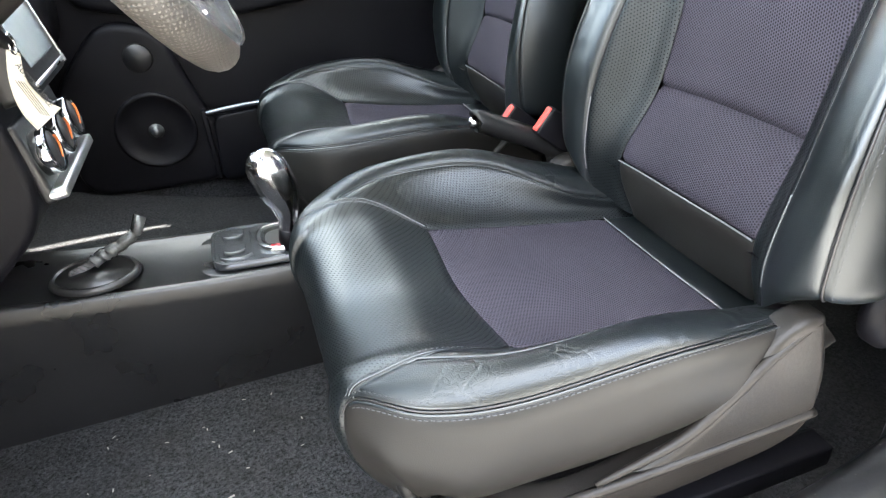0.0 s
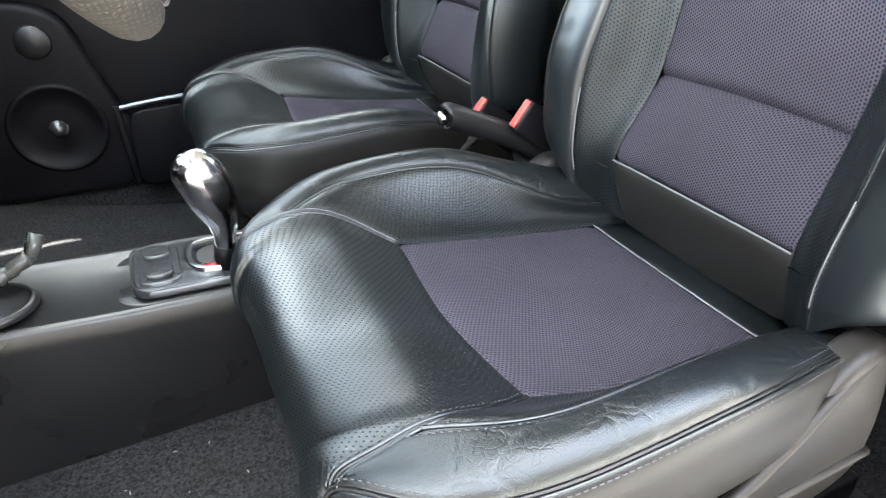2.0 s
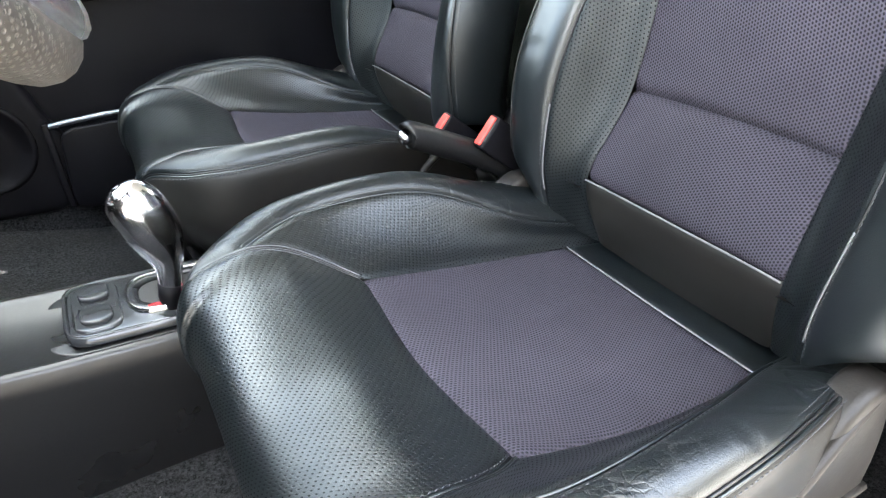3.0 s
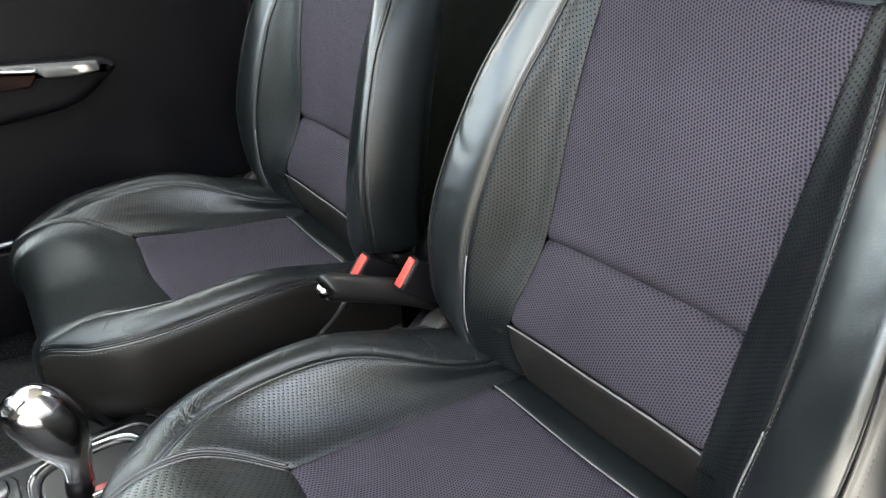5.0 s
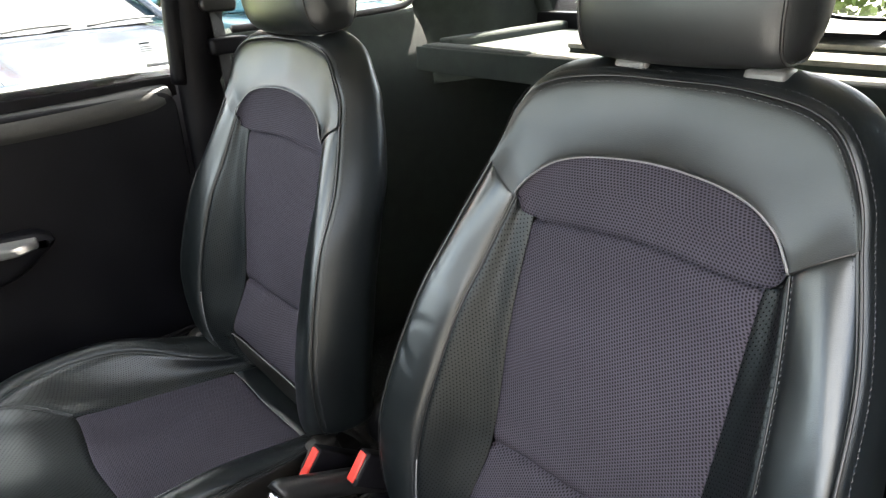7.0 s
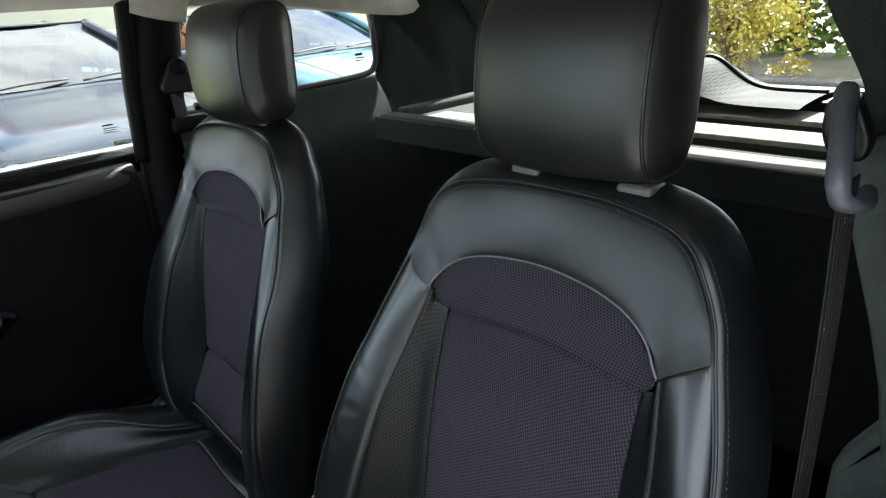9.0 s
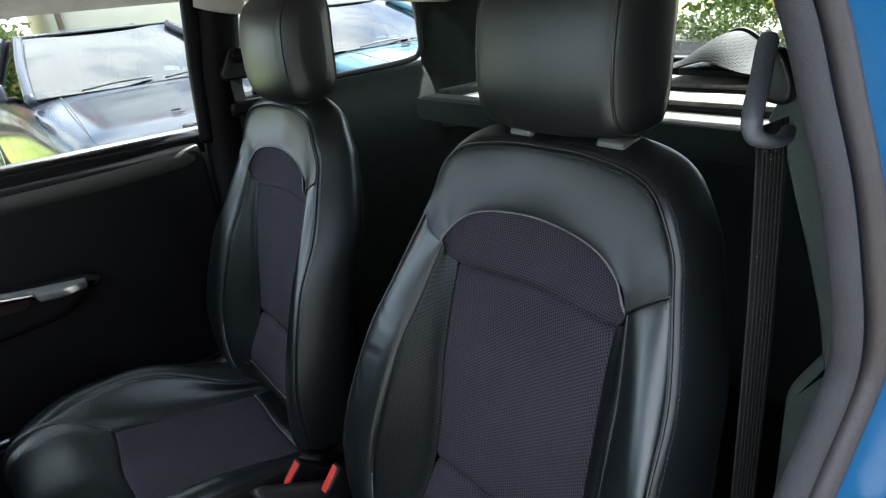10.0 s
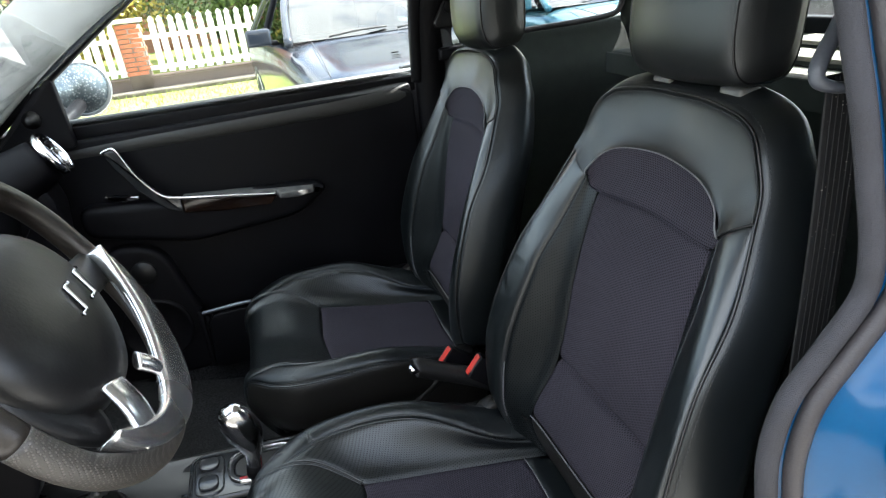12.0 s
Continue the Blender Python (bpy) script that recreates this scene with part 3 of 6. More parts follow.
    part("backrest_insert", bs.panel(2, 5, B - 1, B + 1, 90, 56, (2.2, 1.6, 1, 1), depth=0.0045, wide=0.009, sign=sb, puff=0.006), M_CLOTH, seat, "mesh cloth backrest insert")
    part("backrest_lower_strip", bs.panel(0, 1, B - 1, B + 1, 16, 40, (0, 1, 1, 1), sign=sb, **soft), M_SIDE, seat)
    arch, crown = even(arch_curve(), 90), even(crown_curve(), 90)
    base = even(bs.at(np.full(200, 5.0), np.linspace(B - 2, B + 2, 200)), 90)
    part("arch_insert", patch(base, arch, 34, 0.003, (2.0, 1, 0, 0), 0.0025, 0.007, 1.0), M_CLOTH, seat, "arched mesh cloth insert under the shoulders")
    def shoulder_end(d):
        def run_on(q):
            w = B + d * (2 + 2 * q)
            end, before = bs.at(np.full(len(q), 5.0), w), bs.at(np.full(len(q), 4.75), w)
            return end, (end - before) / np.linalg.norm(end - before, axis=1, keepdims=True)
        return run_on

    part("shoulder_panel", patch(arch, crown, 40, 0.006, (0.6, 1, 0.45, 0.45), 0.003, 0.0065, 1.0, (shoulder_end(-1), shoulder_end(1))), M_HAZE_LEATHER, seat, "smooth leather shoulder panel, lightened for haze")
    for d in (-1, 1):
        ease_off = 0.42 if d > 0 else 0.12
        tucks = [(a0, a1, a2 * ease_off, a3, a4) for a0, a1, a2, a3, a4 in [(0.335, 0.06, 0.0016, 0.007, 1), (0.425, -0.05, 0.0022, 0.006, 1), (0.53, 0.03, 0.0026, 0.006, 1), (0.585, -0.03, 0.0020, 0.005, 1), (0.70, 0.04, 0.0010, 0.006, 1)]]
        part("perforated_wing", bs.panel(0, 5, B + d, B + 2 * d, 80, 24, (0, 0.3, 1, 1), sign=sb, **soft), M_WING_SHADED, seat, "perforated leather inner wing")
        part("wing_bolster", bs.panel(0, 5, B + 2 * d, B + 4 * d, 150, 34, (0, 0.45, 1, 1), puff=0.004, sign=sb, seed=3 + d, creases=tucks, **soft), M_LEATHER, seat, "creased leather backrest bolster")
        s = np.linspace(0.3, 5, 200)
        bm = thread_row(bs, s, B + 2 * d + 0 * s, 0.0042 * d, sb)
        tagged(part("stitching", bm, M_THREAD, seat), kind="stuff")
        cross_seam = bs.at(np.full(24, 5.0), B + d * np.linspace(2.0, 3.95, 24))
        part("seam_piping", sweep([Vector(q) + Vector((0.0022, 0, -0.0006)) for q in cross_seam], 0.0016, 6), M_PIPING, seat)
        part("seam_piping", bead(bs, np.linspace(1.7, 5, 90), B + 2 * d + np.zeros(90), 0.0012, 0.0022, sb), M_PIPING, seat)
        part("seam_piping", bead(bs, np.linspace(0.55, 1.7, 40), B + 2 * d + np.zeros(40), 0.0011, 0.0014, sb), M_PALE, seat, "pale piping of the lower wing seam")
    lining_low = bs.at(np.full(90, 4.3), np.linspace(B - 2.6, B + 2.6, 90)) + np.array([0.030, 0, -0.002])
    part("lining", patch(lining_low, crown * np.array([1, 0.97, 1]) + np.array([0.012, 0, -0.004]), 16, 0.0, (0, 0, 0, 0)), M_LEATHER, seat)
    # gusset: one band that runs up one side, over the top and down the other
    low_s = np.linspace(0.0, 5.0, 70)[:-1]
    side_a, side_b = bs.at(low_s, 0 * low_s), bs.at(low_s, 8 + 0 * low_s)
    rim = np.concatenate([side_a, crown, side_b[::-1]])
    far_back = np.concatenate([np.interp(low_s, [0, 1, 2, 3, 4, 5], [0.095, 0.108, 0.126, 0.124, 0.106, 0.088]), np.interp(np.abs(np.linspace(-1, 1, 90)), [0, 0.5, 0.8, 1], [0.076, 0.076, 0.080, 0.088])])
    far_back = np.concatenate([far_back, far_back[:69][::-1]])
    tan = np.gradient(rim, axis=0)
    out = np.cross(tan, np.array([1.0, 0, 0]))
    out[:, 0] = 0
    out /= np.linalg.norm(out, axis=1, keepdims=True)
    out *= np.where((out * (rim - np.array([0, 0, 0.8]))).sum(axis=1) < 0, -1, 1)[:, None]
    v = np.linspace(0, 1, 26) ** 1.25
    swell = 0.016 * np.sin(np.pi * np.clip(v * 0.80, 0, 1)) ** 0.7
    sink = -0.003 * np.exp(-(v * 0.11 / 0.0032) ** 2)
    drop = 0.030 * np.clip((v - 0.62) / 0.38, 0, 1) ** 2
    g = rim[:, None] + out[:, None] * (swell + sink - drop)[None, :, None]
    g[..., 0] += far_back[:, None] * v[None, :]
    part("side_gusset", sheet(g[:, ::-1], np.stack([np.arange(len(rim))[:, None] * 0.007 + 0 * v[None], 0.11 * v[None] + 0 * rim[:, :1]], axis=2)), M_GUSSET, seat, "smooth leather band round the side and top")
    for edge in (g[0], g[-1]):
        t = np.linspace(0, 1, 8)[None, :, None]
        inner = edge * np.array([1, 0.55, 1]) + np.array([0.004, 0, -0.006])
        part("bottom_fold", sheet(edge[:, None] * (1 - t) + inner[:, None] * t), M_SIDE, seat)
    rear = g[:, -1]
    half = len(rear) // 2
    t = np.linspace(0, 1, 14)[None, :, None]
    bp = rear[:half, None] * (1 - t) + rear[::-1][:half, None] * t
    bp[..., 0] += 0.012 * np.sin(np.pi * t[..., 0])
    part("back_panel", sheet(bp), M_SIDE, seat)
    face = np.array([-1.0, 0, 0.25]) / 1.031
    nrm = out * 0.55 + face * 0.83
    bm = stitches((rim + face * 0.0005 - out * 0.0050)[8:-8], np.tile(face, (len(rim) - 16, 1)), r=0.0006)
    bm = stitches((rim + np.array([0.0058, 0, 0]) + out * 0.0072)[8:-8], out[8:-8], r=0.0006, bm=bm)
    tagged(part("stitching", bm, M_THREAD, seat), kind="stuff")
    part("seam_piping", sweep([Vector(q) for q in rim[4:-4] + out[4:-4] * 0.0006], 0.0016, 6), M_PIPING, seat)
    part("arch_piping", sweep([Vector(q) for q in arch + face * 0.0010], 0.0012, 6), M_PALE, seat, "pale grey piping of the arch")
    part("insert_piping", sweep([Vector(q) for q in bs.at(np.full(60, 1.0), np.linspace(B - 1, B + 1, 60)) + face * 0.0004], 0.0012, 6), M_PALE, seat)
    # inner foam body, so that no seam shows daylight
    part("foam_core", box(0.08, 0.55, -0.18, 0.18, 0.41, 0.462, 0.02), M_DARKTRIM, seat)
    part("foam_back", turned(box(-0.02, 0.03, -0.17, 0.17, 0.0, 0.50, 0.02), pose(0.560, 0, 0.50, 0, 14, 0)), M_DARKTRIM, seat)
    # head restraint
    hr = headrest()
    hr_ob = part("headrest", hr, M_HAZE_LEATHER, seat, "smooth leather head restraint")
    hr_ob.location = head_at
    for yy in (-0.078, 0.050):
        part("post_guide", box(0.672, 0.702, yy - 0.018, yy + 0.018, 1.106, 1.132, 0.005), M_GUIDE, seat)
        part("headrest_post", sweep([(0.688, yy, 1.10), (0.692, yy, 1.16), (0.700, yy, 1.22)], 0.006, 10), M_CHROME, seat)
    for yy in (-0.098, 0.098):
        pts = headrest_seam(yy)
        part("headrest_seam", sweep(pts, 0.0016, 6, closed=True), M_PIPING, hr_ob)
    hinge = pose(0.55, 0, 0.50, 0, -upright, 0) @ pose(-0.55, 0, -0.50)
    for ob in set(seat.children) - cushion_parts:
        ob.matrix_basis = hinge @ ob.matrix_basis
    seat_base(seat)
    return seat


HR = (0.713, 1.219)   # middle of the head restraint


def headrest_ring(y):
    """Its outline in x and z at the distance y from its middle."""
    k = min(1.0, abs(y) / 0.112)
    shrink = 1 - 0.55 * max(0, (k - 0.80) / 0.20) ** 2.4
    hx, hz = 0.0555 * (1 - 0.16 * k * k) * shrink, 0.092 * (1 - 0.05 * k * k) * (0.35 + 0.65 * shrink)
    out = []
    for i in range(40):
        a = 2 * math.pi * i / 40
        c, s = math.cos(a), math.sin(a)
        e = 2 / 3.5
        x = hx * abs(c) ** e * (1 if c > 0 else -1)
        z = hz * abs(s) ** e * (1 if s > 0 else -1)
        x -= 0.010 * math.cos(math.pi * z / 0.22)
        out.append((HR[0] + x + 0.112 * z + 0.010 * k * k, z + HR[1]))
    return out


def headrest():
    bm = bmesh.new()
    ys = [0.112 * k for k in (-1, -0.991, -0.962, -0.908, -0.831, -0.723, -0.54, -0.27, 0, 0.27, 0.54, 0.723, 0.831, 0.908, 0.962, 0.991, 1)]
    rings = [[bm.verts.new((x, y, z)) for x, z in headrest_ring(y)] for y in ys]
    for a, b in zip(rings, rings[1:]):
        for i in range(40):
            bm.faces.new((a[i], a[(i + 1) % 40], b[(i + 1) % 40], b[i]))
    bm.faces.new(rings[0][::-1])
    bm.faces.new(rings[-1])
    bmesh.ops.recalc_face_normals(bm, faces=bm.faces)
    return bm


def headrest_seam(y):
    return [Vector((HR[0] + (x - HR[0]) * 1.002, y, HR[1] + (z - HR[1]) * 1.002)) for x, z in headrest_ring(y)]




# ---- the car's shell ----
RIGHT, LEFT = 1.60, 0.26      # inner faces of the two sides
M_LEDGE = plain("ledge_plastic", (0.022, 0.022, 0.021), 0.5, grain=120, bumpy=0.3)
M_GATE = plain("gate_gloss", (0.060, 0.063, 0.067), 0.12, 0.5, grain=60, vary=0.1, bumpy=0.05)
M_ALU = plain("silver_trim", (0.55, 0.56, 0.57), 0.3, 0.9, grain=60, vary=0.1, bumpy=0.05)
M_POLISHED = plain("polished_trim", (0.78, 0.78, 0.79), 0.27, 0.95, grain=20, vary=0.05, bumpy=0.0)
M_WOOD = plain("dark_wood_film", (0.018, 0.008, 0.005), 0.15, grain=30, vary=0.8, bumpy=0.0)
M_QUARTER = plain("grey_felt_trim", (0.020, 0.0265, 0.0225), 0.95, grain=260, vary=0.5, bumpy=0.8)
# paler felt, with sunlight in its colour, for the lit faces of the shelf
M_SUNLIT_FELT = plain("sunlit_shelf_felt", (0.20, 0.19, 0.165), 0.95, grain=240, vary=0.5, bumpy=0.8)
M_SCREEN = plain("grey_screen", (0.25, 0.28, 0.29), 0.2, grain=10, vary=0.1, bumpy=0)
M_TAG = plain("cream_card", (0.80, 0.76, 0.66), 0.6, grain=60, vary=0.1, bumpy=0.1)
M_INK = plain("black_ink", (0.02, 0.02, 0.02), 0.6, grain=60, vary=0.1, bumpy=0)
M_ORANGE = plain("orange_mark", (0.8, 0.2, 0.05), 0.4, grain=60, vary=0.05, bumpy=0)
M_PILLAR = plain("pale_pillar_trim", (0.42, 0.41, 0.38), 0.6, grain=150, vary=0.12, bumpy=0.3)

tagged(part("floor", box(-0.95, 1.61, LEFT - 0.02, RIGHT + 0.04, 0.20, 0.25, 0.0), M_CARPET), "dark grey speckled car carpet", "floor", kind="structure")


tagged(part("footwell_floor", prism([(-0.95, 0.24), (0.06, 0.24), (0.06, 0.262), (-0.10, 0.292), (-0.24, 0.328), (-0.50, 0.395), (-0.95, 0.56)], RIGHT - 1.05, "y", 1.045, 0.0), M_CARPET, smooth=False), "raised grey carpet of the passenger footwell", "floor", kind="structure")


def headliner():
    xs = np.linspace(0.06, 1.40, 16)
    ys = np.linspace(-0.63, 0.63, 18)
    p = np.array([[(x, CAR_Y + y * (1 - 0.07 * max(0, x - 0.9)), 1.410 - 0.085 * abs(y / 0.63) ** 4 - 0.10 * max(0, x - 0.8) ** 1.6 - 0.04 * max(0, 0.3 - x)) for y in ys] for x in xs])
    bm = sheet(p[::-1])
    return sheet(p + np.array([0, 0, 0.035]), bm=bm)


tagged(part("ceiling", headliner(), M_LINER), "pale beige cloth headliner", "ceiling", kind="structure")


def outline_round(points, r=0.02, n=5):
    """Rounds the corners of a closed outline of (a, b) pairs."""
    out = []
    k = len(points)
    for i in range(k):
        p, a, b = (Vector(points[j % k]) for j in (i, i - 1, i + 1))
        da, db = (a - p), (b - p)
        q = min(r, da.length * 0.45, db.length * 0.45)
        s, e = p + da.normalized() * q, p + db.normalized() * q
        for j in range(n + 1):
            t = j / n
            out.append(tuple(s * (1 - t) ** 2 + p * 2 * t * (1 - t) + e * t * t))
    return out


# ---- passenger door ----
def build_passenger_door():
    door = thing("passenger_door", "closed dark passenger door with chrome pull and wood-look strip", "car door")
    shape = outline_round([(-0.52, 0.34), (0.50, 0.33), (0.565, 0.45), (0.575, 1.02), (-0.50, 1.01)], 0.04)
    part("door_panel", prism(shape, 0.06, "y", RIGHT, 0.008), M_DARKTRIM, door)
    ledge = line([(-0.50, RIGHT + 0.026, 0.978), (-0.1, RIGHT + 0.022, 0.984), (0.35, RIGHT + 0.020, 0.992), (0.52, RIGHT + 0.022, 1.0), (0.568, RIGHT + 0.030, 1.0)], 40)
    part("door_top_ledge", sweep(ledge, [0.030] * 36 + [0.029, 0.027, 0.024, 0.018], 18, flat=0.85), M_LEDGE, door, "satin black upper ledge")
    part("window_sill", sweep([(-0.50, RIGHT + 0.034, 1.046), (0.585, RIGHT + 0.034, 1.052)], 0.011, 12), M_LEDGE, door)
    part("window_sill_lip", box(-0.50, 0.585, RIGHT + 0.020, RIGHT + 0.030, 1.004, 1.042, 0.003), M_DARKTRIM, door)
    # frame round the glass
    frame_line = line([(-0.46, 1.60, 1.03), (-0.30, 1.595, 1.145), (-0.10, 1.575, 1.285), (0.06, 1.55, 1.375), (0.30, 1.53, 1.40), (0.57, 1.525, 1.395), (0.598, 1.53, 1.36), (0.592, 1.575, 1.18), (0.588, 1.60, 1.03)], 60)
    part("window_frame", sweep(frame_line, 0.017, 10), M_DARKTRIM, door)
    glassp = np.array([[(x0 + (x1 - x0) * t, 1.622 - 0.075 * u ** 1.5, 1.045 + 0.345 * u) for t in np.linspace(0, 1, 12)] for u, x0, x1 in [(k / 8, -0.44 + 0.52 * k / 8, 0.59) for k in range(9)]])
    pane = part("window_pane", thick(sheet(glassp)), M_GLASS, door, "clear side window")
    # small print in the corner of the pane
    bm = bmesh.new()
    for i, (a, w, h) in enumerate([(0.000, 0.020, 0.003), (0.007, 0.030, 0.0016), (0.011, 0.024, 0.0016), (0.015, 0.028, 0.0016)]):
        box(0.528, 0.528 + w, 1.604, 1.605, 1.112 - a - h, 1.112 - a, 0, bm=bm)
    tagged(part("window_print", bm, M_INK, pane), kind="stuff")
    # pull: a slanting blade that runs into a level wood-look strip, with a chrome edge
    blade = outline_round([(-0.204, 0.988), (-0.172, 0.988), (-0.146, 0.921), (-0.104, 0.863), (-0.058, 0.846), (-0.062, 0.808), (-0.096, 0.821), (-0.146, 0.876), (-0.190, 0.949)], 0.010)
    part("pull_blade", prism(blade, 0.020, "y", 1.545, 0.006, 3), M_GATE, door, "glossy grey pull blade")
    strip_shape = outline_round([(-0.062, 0.846), (0.045, 0.832), (0.170, 0.812), (0.150, 0.788), (0.036, 0.794), (-0.062, 0.806)], 0.006)
    part("door_pull", prism(strip_shape, 0.020, "y", 1.543, 0.005, 3), M_WOOD, door, "glossy dark wood-look pull")
    edge = line([(-0.204, 1.545, 0.984), (-0.190, 1.544, 0.990), (-0.172, 1.543, 0.986), (-0.146, 1.542, 0.922), (-0.104, 1.541, 0.864), (-0.058, 1.541, 0.848), (0.045, 1.541, 0.833), (0.170, 1.543, 0.813)], 50)
    part("pull_edge", sweep(edge, 0.0032, 8), M_CHROME, door, "chrome edge of the pull")
    # armrest
    arm = prism(outline_round([(-0.30, 0.86), (-0.06, 0.835), (0.10, 0.828), (0.27, 0.820), (0.30, 0.80), (0.22, 0.74), (-0.05, 0.72), (-0.30, 0.78)], 0.05), 0.06, "y", 1.555, 0.02, 4)
    part("armrest", arm, M_DARKTRIM, door, "moulded black armrest")
    cap = prism(outline_round([(-0.06, 1.549), (0.168, 1.549), (0.172, 1.512), (0.225, 1.514), (0.262, 1.540), (0.270, 1.60), (-0.06, 1.60)], 0.008), 0.016, "z", 0.0, 0.005, 3)
    for v in cap.verts:
        v.co.z += 0.826 - 0.085 * (v.co.x + 0.06)
    # the pale grey stands in for the sun patch at the armrest's tip
    part("armrest_cap", cap, plain("sunlit_dotted_vinyl", (0.095, 0.094, 0.092), 0.7, grain=300, vary=0.5, bumpy=0.8), door, "finely dotted armrest top, pale grey for the sun on it")
    part("release_lever", prism(outline_round([(-0.232, 0.876), (-0.190, 0.866), (-0.155, 0.863), (-0.158, 0.853), (-0.192, 0.852), (-0.226, 0.866)], 0.004), 0.02, "y", 1.57, 0.003), M_CHROME, door)
    # lower pod with the loudspeaker
    pod = prism(outline_round([(-0.40, 0.36), (-0.10, 0.345), (-0.02, 0.40), (-0.09, 0.53), (-0.14, 0.72), (-0.26, 0.75), (-0.40, 0.60)], 0.07, 8), 0.05, "y", 1.565, 0.018, 4)
    part("speaker_pod", pod, M_DARKTRIM, door)
    face = pose(-0.206, 1.566, 0.498, 90, 0, 0)
    grille = part("speaker", turned(lathe([(0.090, 0.0), (0.090, 0.006), (0.082, 0.010), (0.078, 0.004), (0.045, -0.004 + 0.006), (0.022, 0.004)], 40), face), M_DARKTRIM, door, "round black loudspeaker")
    part("speaker_dome", turned(lathe([(0.019, 0.0), (0.019, 0.010), (0.016, 0.014), (0.0145, 0.0145), (0.012, 0.020), (0.006, 0.0245), (0.001, 0.0255)], 28), face), M_GATE, grille, "glossy dome of the loudspeaker")
    part("round_cap", turned(lathe([(0.031, 0.0), (0.031, 0.006), (0.028, 0.009), (0.001, 0.010)], 32), pose(-0.198, 1.566, 0.665, 90, 0, 0)), M_PLASTIC, door)
    # door bin
    part("door_bin", prism(outline_round([(-0.09, 0.35), (0.50, 0.34), (0.52, 0.50), (0.05, 0.515), (-0.075, 0.515)], 0.03), 0.012, "y", 1.545, 0.005), M_DARKTRIM, door)
    # silver colour stands in for a sky glint; the rest of the lip stays dark
    part("bin_lip", sweep(line([(-0.095, 1.552, 0.522), (-0.06, 1.549, 0.526), (0.00, 1.546, 0.530), (0.04, 1.546, 0.530)], 20), 0.0055, 10), plain("lip_glint", (0.20, 0.22, 0.25), 0.36, 0.8, bumpy=0.05), door, "silver sky glint put on the lip of the door bin")
    part("bin_lip", sweep([(0.04, 1.546, 0.530), (0.30, 1.548, 0.530), (0.50, 1.555, 0.528)], 0.0065, 10), M_DARKTRIM, door)
    part("bin_end", box(-0.10, -0.088, 1.545, 1.60, 0.36, 0.53, 0.003), M_DARKTRIM, door)
    # mirror triangle with its adjuster
    part("mirror_triangle", prism(outline_round([(-0.44, 1.00), (-0.255, 1.00), (-0.262, 1.16), (-0.285, 1.16)], 0.015), 0.03, "y", 1.575, 0.004), M_DARKTRIM, door)
    part("mirror_adjuster", turned(lathe([(0.020, 0.0), (0.020, 0.008), (0.012, 0.012), (0.010, 0.024), (0.005, 0.028)], 20), pose(-0.325, 1.577, 1.078, 90, 0, 0)), M_PLASTIC, door)
    return door


build_passenger_door()

# door mirror outside
mirror = thing("door_mirror", "round door mirror with rain drops and a bright rim", "car mirror")
mp = pose(-0.262, 1.83, 1.108, 84, 0, 6)
part("mirror_housing", turned(lathe([(0.064, 0.006), (0.071, 0.008), (0.073, 0.0), (0.068, -0.03), (0.045, -0.065), (0.01, -0.078)], 36), mp), M_ALU, mirror)


def droplet_mirror():
    m, n, l, b = mat_base("wet_mirror", (0.3, 0.34, 0.36), 0.22, 0.7)
    v = n.new("ShaderNodeTexVoronoi")
    v.inputs["Scale"].default_value = 150
    l.new(coords(n), v.inputs["Vector"])
    drop = remap(n, l, v.outputs["Distance"], 0.15, 0.50, 1.0, 0.0)
    l.new(mix_colour(n, l, drop, (0.16, 0.19, 0.21), (0.42, 0.46, 0.48)), b.inputs["Base Color"])
    bump(n, l, b, drop, 0.25, 0.0015)
    return m


part("mirror_glass", turned(lathe([(0.064, 0.004), (0.0635, 0.0075), (0.001, 0.0085)], 36), mp), droplet_mirror(), mirror, "mirror glass covered in drops")
part("mirror_foot", sweep([(-0.30, 1.64, 1.04), (-0.29, 1.72, 1.05), (-0.275, 1.83, 1.07)], 0.018, 10), M_DARKTRIM, mirror)

tagged(part("wall_right", prism([(-0.95, 0.20), (1.60, 0.20), (1.60, 1.06), (0.57, 1.06), (0.57, 0.32), (-0.95, 0.32)], 0.05, "y", RIGHT + 0.065, 0.0), M_DARKTRIM), "dark body side below the windows", "wall", kind="structure")
tagged(part("sill_right", box(-0.95, 0.62, RIGHT - 0.015, RIGHT + 0.07, 0.24, 0.345, 0.012), M_CARPET), "carpeted sill under the passenger door", "sill", kind="structure")
tagged(part("firewall", box(-1.00, -0.95, 0.20, 1.66, 0.20, 0.99, 0.0), M_CARPET), "dark carpeted firewall under the dashboard", "wall", kind="structure")
tagged(part("kick_panel", box(-0.96, -0.50, RIGHT + 0.01, RIGHT + 0.06, 0.24, 1.0, 0.0), M_DARKTRIM), "dark footwell side panel", "wall", kind="structure")
tagged(part("kick_panel", box(-0.96, -0.60, 0.20, 0.26, 0.24, 1.0, 0.0), M_DARKTRIM), "dark footwell side panel by the driver", "wall", kind="structure")
